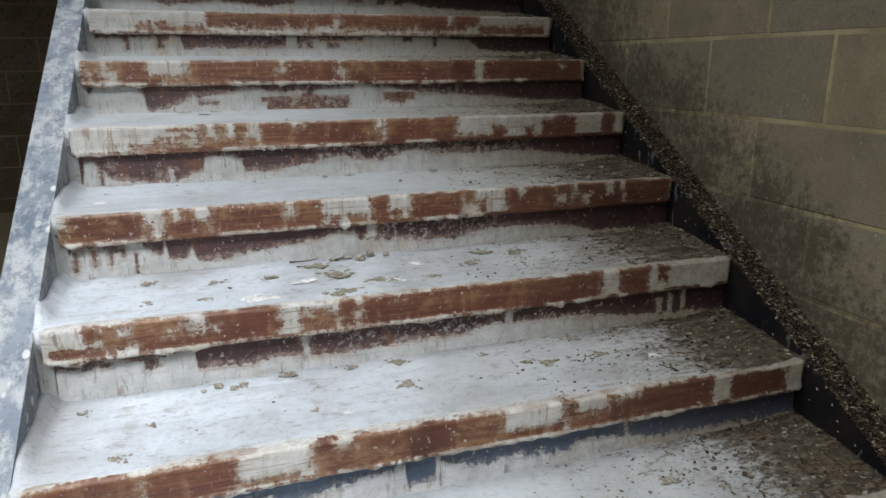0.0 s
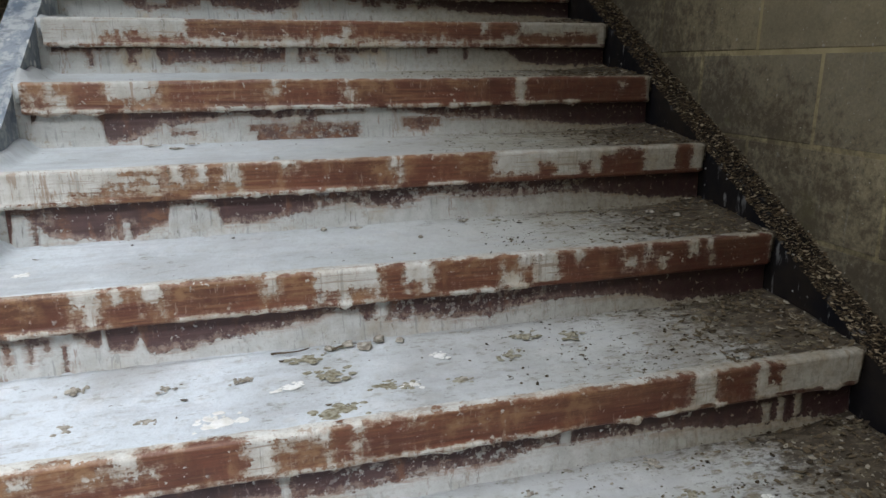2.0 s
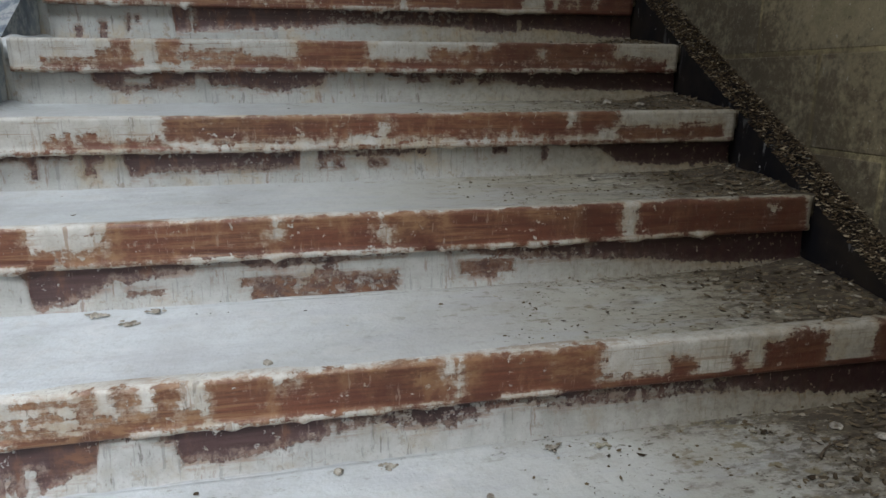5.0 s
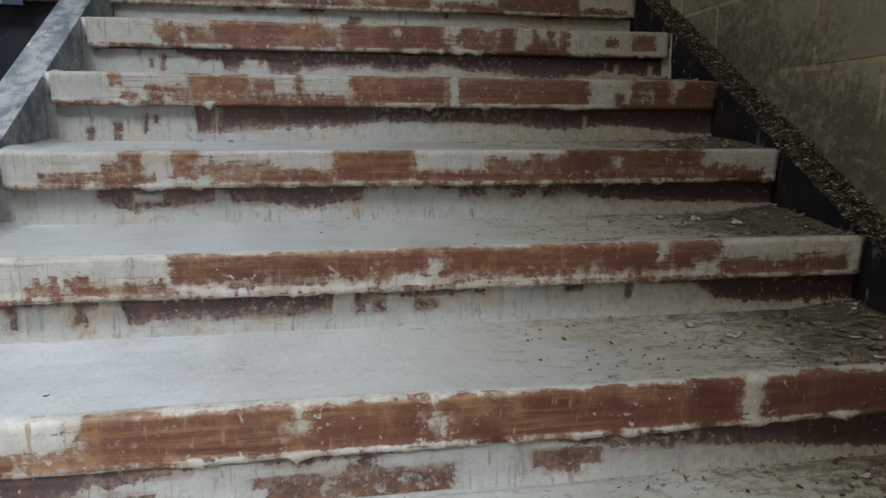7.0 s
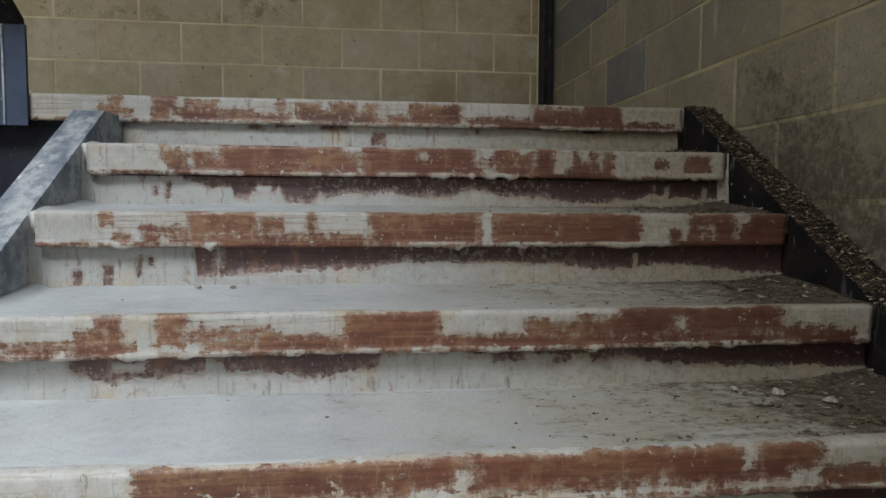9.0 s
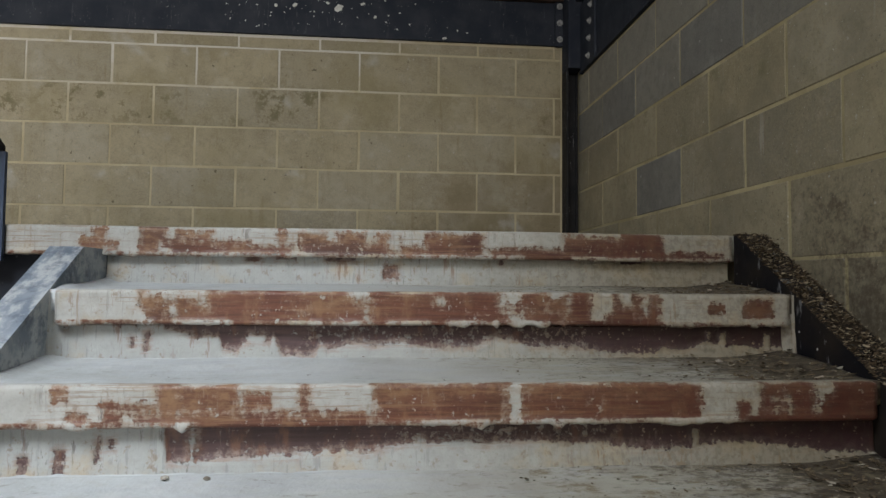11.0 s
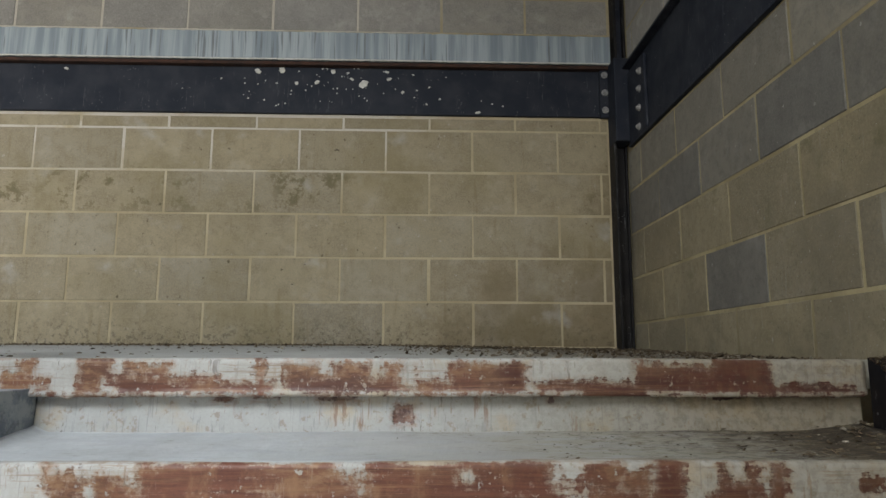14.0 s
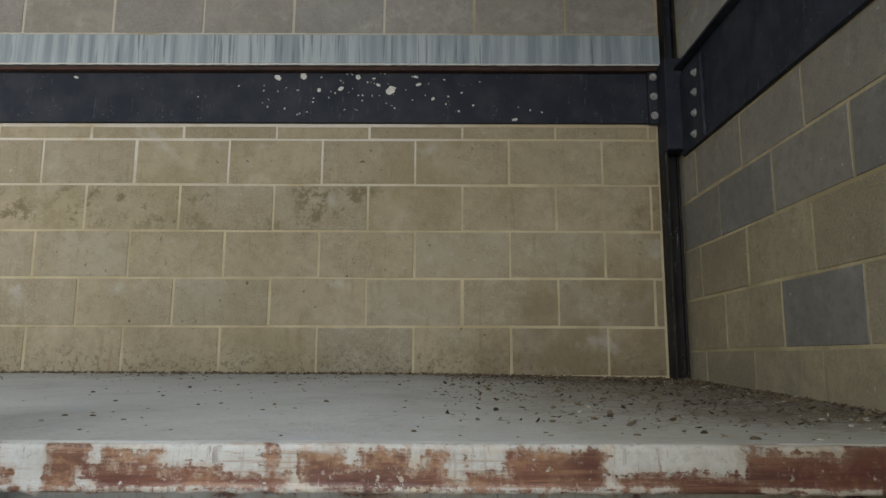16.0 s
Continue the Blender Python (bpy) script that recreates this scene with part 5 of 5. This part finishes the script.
for x, z, w in ((-0.466, 3.145, 0.05), (-0.34, 3.152, 0.055), (-0.262, 3.081, 0.032), (-0.156, 3.088, 0.04), (-0.073, 3.148, 0.042), (0.088, 3.081, 0.075), (0.223, 3.111, 0.036), (0.21, 3.15, 0.03), (0.294, 3.038, 0.027), (0.42, 2.974, 0.017), (0.49, 3.004, 0.017), (0.691, 2.932, 0.035), (-1.455, 3.144, 0.03), (-0.366, 3.08, 0.016), (0.026, 3.108, 0.03), (0.349, 3.136, 0.017), (0.434, 3.068, 0.017)):
    blob(bm, x, WALL_B - 0.0125, z, w * 0.72, w * 0.5, 0.0015)
for _ in range(60):
    w = rng.uniform(0.004, 0.009)
    blob(bm, rng.gauss(0.0, 0.35), WALL_B - 0.0125, rng.uniform(2.95, 3.17), w, w, 0.001)
tagged(part("splashes", bm, SPLAT), "white dried bird splashes on the navy beam", "bird droppings", kind="stuff")


# ---- litter ----
def scrap(verts, faces, p, size, flat, r):
    """One dry scrap: a small crumpled five-sided chip."""
    n, o = 5, len(verts)
    turn = r.random() * 6.28
    ex = r.uniform(0.25, 0.9)
    tilt_x, tilt_y = r.uniform(-0.45, 0.45), r.uniform(-0.45, 0.45)
    for ring, (rad, h) in enumerate(((1.0, 0.0), (0.72, flat))):
        for i in range(n):
            a = turn + 6.2832 * i / n
            q = rad * size * r.uniform(0.7, 1.15)
            dx, dy = q * math.cos(a), q * ex * math.sin(a)
            verts.append((p[0] + dx, p[1] + dy, p[2] + (h * size + dx * tilt_x * 0.5 + dy * tilt_y * 0.5 if ring else -0.001)))
    verts.append((p[0] + size * 0.2 * r.uniform(-1, 1), p[1], p[2] + size * flat * r.uniform(1.1, 1.7)))
    for i in range(n):
        j = (i + 1) % n
        faces.append((o + i, o + j, o + n + j, o + n + i))
        faces.append((o + n + i, o + n + j, o + 2 * n))


def leaf(verts, faces, p, size, r, tip=0.45):
    """A thin curled flake, tipped at random."""
    o, n = len(verts), 6
    m = Euler((r.uniform(-tip, tip), r.uniform(-tip, tip), r.random() * 6.28)).to_matrix()
    thin = r.uniform(0.25, 0.6)
    for side in (0.0, 0.10):
        for i in range(n):
            a = 6.2832 * i / n
            q = Vector((size * math.cos(a) * r.uniform(0.8, 1.1), size * thin * math.sin(a), size * (side + 0.25 * math.cos(a) ** 2)))
            verts.append(tuple(Vector(p) + m @ q))
    faces.append(tuple(o + n - 1 - i for i in range(n)))
    faces.append(tuple(o + n + i for i in range(n)))
    for i in range(n):
        j = (i + 1) % n
        faces.append((o + i, o + j, o + n + j, o + n + i))


def tread_top(k, x, v):
    up = 0.013 * smooth_step(v, 0.35, 1.0) + 0.004 * smooth_step(v, 0.88, 1.0) + 0.014 * smooth_step(x, 1.12, 1.30) * smooth_step(v, 0.1, 0.5)
    return nose_z(k) + up


verts, faces = [], []
for k in range(LOW_STEP, TOP_STEP):
    amount = {-3: 40, -2: 40, -1: 40, 0: 150, 1: 110, 2: 150, 3: 120, 4: 100, 5: 80, 6: 80, 7: 60, 8: 50, 9: 40}[k]
    for _ in range(amount // 3):
        x = RIGHT - 0.02 - 1.35 * rng.random() ** 1.7
        x += rng.gauss(0, 0.06)
        if rng.random() < (0.16 if k in (1, 2) else 0.06 if k < 5 else 0.02) or not LEFT + 0.05 < x < RIGHT - 0.005:
            x = rng.uniform(LEFT + 0.05, RIGHT)
        v = rng.random() ** (0.9 if x < 1.0 else 0.6)
        p = (x, nose_y(k) + 0.015 + (GOING + 0.008) * v, tread_top(k, x, v) + 0.001)
        if rng.random() < 0.55:
            scrap(verts, faces, p, rng.choice((0.0010, 0.0015, 0.0022, 0.0038)) * rng.uniform(0.6, 1.4), rng.uniform(0.04, 0.14), rng)
        else:
            leaf(verts, faces, p, rng.choice((0.0016, 0.0024, 0.0034, 0.006)) * rng.uniform(0.6, 1.4), rng, 0.05)
    for _ in range(amount * 14):
        x, v = RIGHT - 0.70 * rng.random() ** 1.9, rng.random()
        x += 0.10 * wave(x * 9, v * 4, k * 3.0)
        if x > RIGHT - 0.004 or rng.random() > 0.55 + 0.9 * wave(x * 17, v * 6, k * 5.0) + 0.6 * smooth_step(x, 0.85, 1.15):
            continue
        fine = 0.50 + 0.50 * smooth_step(x, 0.85, 1.10)
        p = (x, nose_y(k) + 0.02 + GOING * v, tread_top(k, x, v) + 0.002)
        if rng.random() < 0.5:
            scrap(verts, faces, p, rng.choice((0.0012, 0.0018, 0.0026, 0.006)) * fine * rng.uniform(0.7, 1.4), rng.uniform(0.08, 0.3), rng)
        else:
            leaf(verts, faces, p, rng.choice((0.0020, 0.003, 0.005, 0.009)) * fine * rng.uniform(0.6, 1.3), rng, 0.10 + 0.12 * fine)
tagged(link("debris", verts, faces, LITTER), "dry brown scraps and droppings scattered over the treads", "debris", kind="stuff")

verts, faces = [], []
for _ in range(4500):
    y = WALL_B - 0.01 - (WALL_B - LANDING_Y - 0.11) * rng.random() ** 3.2
    near = smooth_step(y, 4.9, WALL_B)
    x = 1.45 - 2.9 * rng.random() ** (3.4 - 1.8 * near)
    if rng.random() < 0.35:
        x, y = WALL_R - 0.30 * rng.random() ** 2, rng.uniform(LANDING_Y + 0.05, WALL_B)
    z = nose_z(TOP_STEP) + (0.056 * (y - LANDING_Y) / (WALL_B - LANDING_Y) - 0.018 * smooth_step(x, 0.0, 1.5)) * smooth_step(y - LANDING_Y, 0, 0.35)
    scrap(verts, faces, (x, y, z), rng.choice((0.002, 0.003, 0.005, 0.008)) * rng.uniform(0.6, 1.3), rng.uniform(0.08, 0.4), rng)
for _ in range(1900):
    x, y = rng.uniform(-1.9, 1.36), WALL_B - 0.035 * rng.random() ** 2
    z = nose_z(TOP_STEP) + 0.056 - 0.018 * smooth_step(x, 0.0, 1.5)
    scrap(verts, faces, (x, y, z), rng.uniform(0.004, 0.010), rng.uniform(0.3, 0.9), rng)
for _ in range(1700):
    x, y = WALL_R - 0.012 - 1.1 * rng.random() ** 2.2, WALL_B - 0.02 - 1.75 * rng.random() ** 1.5
    z = nose_z(TOP_STEP) + (0.056 * (y - LANDING_Y) / (WALL_B - LANDING_Y) - 0.018 * smooth_step(x, 0.0, 1.5)) * smooth_step(y - LANDING_Y, 0, 0.35)
    leaf(verts, faces, (x, y, z + 0.003), rng.choice((0.004, 0.006, 0.010)) * rng.uniform(0.7, 1.3), rng, 0.6)
tagged(link("landing_debris", verts, faces, LITTER), "dry dark debris gathered along the walls of the landing", "debris", kind="stuff")

verts, faces = [], []
for _ in range(26000):
    y = rng.uniform(nose_y(LOW_STEP), LANDING_Y - 0.008)
    x = RIGHT + 0.001 + 0.092 * rng.random()
    heap = 0.010 * (1 - abs((x - RIGHT - 0.045) / 0.045) ** 2) + 0.012 * wave(y * 9, x * 9)
    leaf(verts, faces, (x, y, pitch_z(y) + 0.007 + max(0.0, heap) * rng.random()), rng.choice((0.0018, 0.0025, 0.0035, 0.006)) * rng.uniform(0.6, 1.3), rng)
tagged(link("dropping_crust", verts, faces, CRUST), "brown crust of droppings and leaf scraps on the string", "bird droppings", kind="stuff")

# ---- splotches on the lower treads ----
def stain(bm, k, x, v, size, thick):
    """A dried dropping: a thin ragged cake with crumbs round it."""
    y, z = nose_y(k) + 0.015 + GOING * v, tread_top(k, x, v) + 0.0012
    spots = [(x, y, size * 0.55)] + [(x + rng.gauss(0, size * 0.75), y + rng.gauss(0, size * 0.55), size * rng.uniform(0.08, 0.34)) for _ in range(rng.randint(14, 26))]
    for cx, cy, r0 in spots:
        n, ph = 18, rng.random() * 50
        rings = []
        for rad, h in ((1.0, -0.0012), (0.82, 0.6), (0.45, 1.0)):
            rings.append([bm.verts.new((cx + 1.25 * r0 * rad * (1 + 0.45 * wave(math.cos(a) * 1.6 + ph, math.sin(a) * 1.6)) * math.cos(a),
                                        cy + 0.85 * r0 * rad * (1 + 0.45 * wave(math.cos(a) * 1.6 + ph, math.sin(a) * 1.6)) * math.sin(a),
                                        z + (thick * r0 * h * rng.uniform(0.5, 1.3) if h > 0 else h))) for a in (6.2832 * i / n for i in range(n))])
        for p, q in zip(rings, rings[1:]):
            for i in range(n):
                bm.faces.new((p[i], p[(i + 1) % n], q[(i + 1) % n], q[i]))
        bm.faces.new(rings[-1])


bm = bmesh.new()
for k, x, v, size in ((2, 0.249, 0.12, 0.024), (2, 0.280, 0.14, 0.018), (2, 0.275, 0.93, 0.014), (2, 0.231, 0.82, 0.020), (2, 0.268, 0.60, 0.024), (2, 0.354, 0.36, 0.018), (2, 0.389, 0.33, 0.014), (2, 0.479, 0.30, 0.014), (2, 0.659, 0.80, 0.018), (2, 0.749, 0.74, 0.018), (2, 0.600, 0.55, 0.016),
                      (1, 0.360, 0.57, 0.018), (1, 0.366, 0.93, 0.016), (1, 0.692, 0.59, 0.020), (1, 0.655, 0.64, 0.012), (1, 0.126, 0.95, 0.014), (1, 0.833, 0.60, 0.013), (3, 0.698, 0.90, 0.010), (0, 0.62, 0.5, 0.016), (0, 0.85, 0.6, 0.02)):
    stain(bm, k, x, v, size, 0.035)
tagged(part("tread_droppings", bm, DROPPING), "olive dried droppings on the treads", "bird droppings", kind="stuff")
bm = bmesh.new()
for k, x, v, size in ((2, 0.194, 0.50, 0.020), (2, 0.080, 0.18, 0.024), (2, 0.467, 0.66, 0.015), (2, 0.393, 0.33, 0.013), (2, 0.060, 0.24, 0.012), (1, 0.22, 0.30, 0.008), (3, -0.26, 0.42, 0.012), (1, 0.95, 0.45, 0.010)):
    stain(bm, k, x, v, size, 0.03)
tagged(part("tread_splashes", bm, CHALK), "chalky white dried splashes on the treads", "bird droppings", kind="stuff")
bm = bmesh.new()
for k, x, v, size in ((1, -0.142, 0.54, 0.008), (1, -0.271, 0.82, 0.009), (1, -0.194, 0.17, 0.011), (1, 0.163, 0.40, 0.008), (1, 0.260, 0.93, 0.010), (1, 0.028, 0.90, 0.011), (1, 0.566, 0.85, 0.009), (1, 0.811, 0.92, 0.012), (2, -0.158, 0.77, 0.014), (2, -0.149, 0.36, 0.011), (2, -0.013, 0.67, 0.011), (2, 0.114, 0.65, 0.012), (2, -0.031, 0.31, 0.010), (2, 0.489, 0.30, 0.009), (3, 0.374, 0.93, 0.010), (3, 0.621, 0.93, 0.008), (4, -0.07, 0.93, 0.012), (4, -0.012, 0.78, 0.011), (4, 0.024, 0.94, 0.010), (5, 0.95, 0.62, 0.012)):
    stain(bm, k, x, v, size, 0.35)
tagged(part("tread_crumbs", bm, LUMP), "small grey brown crumbs lying on the treads", "debris", kind="stuff")


# ---- broken crumbs of plaster ----
def lump(k, x, v, size, seed):
    bm = bmesh.new()
    bmesh.ops.create_icosphere(bm, subdivisions=2, radius=size)
    for w in bm.verts:
        n = w.co.normalized()
        w.co += n * size * (0.55 * wave(n.x * 1.7 + seed, n.y * 1.7, n.z * 1.7) + 0.22 * wave(n.x * 5, n.y * 5 + seed, n.z * 5))
        w.co.z = max(-0.25 * size, w.co.z * 0.62)
    ob = tagged(part("plaster_lump", bm, LUMP), "broken crumb of dirty white plaster on a tread", "rubble", "plaster crumbs on the treads")
    ob.matrix_basis = pose(x, nose_y(k) + 0.015 + GOING * v, tread_top(k, x, v) + 0.25 * size, 0, 0, seed * 50)


for i, (k, x, v, size) in enumerate(((2, 0.31, 0.95, 0.011), (2, 0.34, 0.90, 0.014), (2, 0.37, 0.96, 0.012), (2, 0.41, 0.93, 0.009), (2, 0.27, 0.93, 0.008), (1, -0.02, 0.92, 0.010), (1, 0.01, 0.86, 0.009), (1, -0.05, 0.88, 0.006), (3, 0.30, 0.93, 0.007), (4, 0.21, 0.10, 0.007), (3, 0.50, 0.60, 0.006), (6, 1.05, 0.75, 0.011), (6, 1.12, 0.60, 0.012), (6, 0.98, 0.85, 0.008), (6, 0.86, 0.78, 0.007), (5, 1.02, 0.50, 0.010), (5, 0.90, 0.80, 0.009), (7, 0.05, 0.90, 0.006), (7, -0.02, 0.92, 0.007), (8, 1.08, 0.80, 0.008), (3, 1.10, 0.80, 0.010), (3, 1.15, 0.66, 0.009))):
    lump(k, x, v, size, i * 1.37)


# ---- twigs ----
def twig(k, x, v, length, turn):
    """A thin bent stick lying on a tread."""
    bm = bmesh.new()
    rings, n = [], 6
    for i in range(7):
        u = i / 6
        r = 0.0022 * (1 - 0.55 * u)
        c = Vector(((u - 0.5) * length, 0.006 * math.sin(u * 4 + turn), 0.0022 + 0.003 * u * u))
        rings.append([bm.verts.new(c + Vector((0, r * math.cos(6.2832 * a / n), r * math.sin(6.2832 * a / n)))) for a in range(n)])
    for p, q in zip(rings, rings[1:]):
        for a in range(n):
            bm.faces.new((p[a], p[(a + 1) % n], q[(a + 1) % n], q[a]))
    bm.faces.new(rings[0][::-1])
    bm.faces.new(rings[-1])
    ob = tagged(part("twig", bm, TWIG, smooth=True), "thin dry brown twig lying on a tread", "twig", "twigs on the treads")
    ob.matrix_basis = pose(x, nose_y(k) + 0.015 + GOING * v, tread_top(k, x, v) + 0.001, 0, 0, turn)


for k, x, v, length, turn in ((3, 1.05, 0.62, 0.085, 25), (3, 1.19, 0.72, 0.07, -20), (3, 1.17, 0.5, 0.05, 40), (5, 1.10, 0.55, 0.07, 10), (2, 0.20, 0.93, 0.07, 8), (2, 0.30, 0.92, 0.05, 12)):
    twig(k, x, v, length, turn)


# ---- blocks of the walls ----
COURSE, LENGTH, GAP = 0.225, 0.45, 0.0105
cache = {}


def block_mesh(w, h, material):
    key = (round(w, 3), round(h, 3), material.name)
    if key not in cache:
        bm = box_bm(-w / 2, w / 2, -0.0010, 0.030, -h / 2, h / 2)
        front = [e for e in bm.edges if all(v.co.y < 0 for v in e.verts)]
        bmesh.ops.bevel(bm, geom=front, offset=0.0025, segments=1, affect="EDGES")
        me = bpy.data.meshes.new("block")
        bm.to_mesh(me)
        bm.free()
        me.materials.append(material)
        cache[key] = me
    return cache[key]


def lay(wall, a0, a1, z0, z1, bed, lead, choose, place):
    """Courses of stretcher blocks between a0..a1 and z0..z1; bed: height of one bed joint, lead: place of one upright joint in the course above it."""
    n0 = math.floor((z0 - bed) / COURSE)
    for n in range(n0, math.ceil((z1 - bed) / COURSE)):
        lo, hi = max(z0, bed + n * COURSE), min(z1, bed + (n + 1) * COURSE)
        if hi - lo < 0.03:
            continue
        first = lead + (n % 2) * LENGTH / 2
        m0 = math.floor((a0 - first) / LENGTH)
        for m in range(m0, math.ceil((a1 - first) / LENGTH)):
            a, b = max(a0, first + m * LENGTH), min(a1, first + (m + 1) * LENGTH)
            if b - a < 0.04:
                continue
            ca, cz = (a + b) / 2, (lo + hi) / 2
            ob = new("block", block_mesh(b - a - GAP, hi - lo - GAP, choose(ca, cz)))
            ob.parent = wall
            ob.matrix_basis = place(ca, cz)


def back_place(a, z):
    return pose(a + rng.uniform(-0.0018, 0.0018), WALL_B + rng.uniform(-0.0005, 0.0020), z + rng.uniform(-0.0014, 0.0014), rng.uniform(-0.2, 0.2), rng.uniform(-0.22, 0.22), 0)


def side_place(a, z):
    return pose(WALL_R + rng.uniform(-0.0005, 0.0020), a + rng.uniform(-0.0018, 0.0018), z + rng.uniform(-0.0014, 0.0014), rng.uniform(-0.22, 0.22), 0, -90)


def back_kind(a, z):
    return GREY if z > BEAM_HI else TAN


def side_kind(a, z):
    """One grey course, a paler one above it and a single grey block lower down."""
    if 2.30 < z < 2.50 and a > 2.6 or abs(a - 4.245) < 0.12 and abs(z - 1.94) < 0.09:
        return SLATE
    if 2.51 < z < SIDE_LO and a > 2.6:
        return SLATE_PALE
    return GREY if z > SIDE_HI else TAN_SIDE_SHADED


lay(wall_back, -2.30, 1.381, -0.20, BEAM_LO - 0.011, 1.934, -0.689 + 0.225, back_kind, back_place)
lay(wall_back, -2.30, 1.405, LEDGE_HI, 3.74, LEDGE_HI, -0.402, back_kind, back_place)
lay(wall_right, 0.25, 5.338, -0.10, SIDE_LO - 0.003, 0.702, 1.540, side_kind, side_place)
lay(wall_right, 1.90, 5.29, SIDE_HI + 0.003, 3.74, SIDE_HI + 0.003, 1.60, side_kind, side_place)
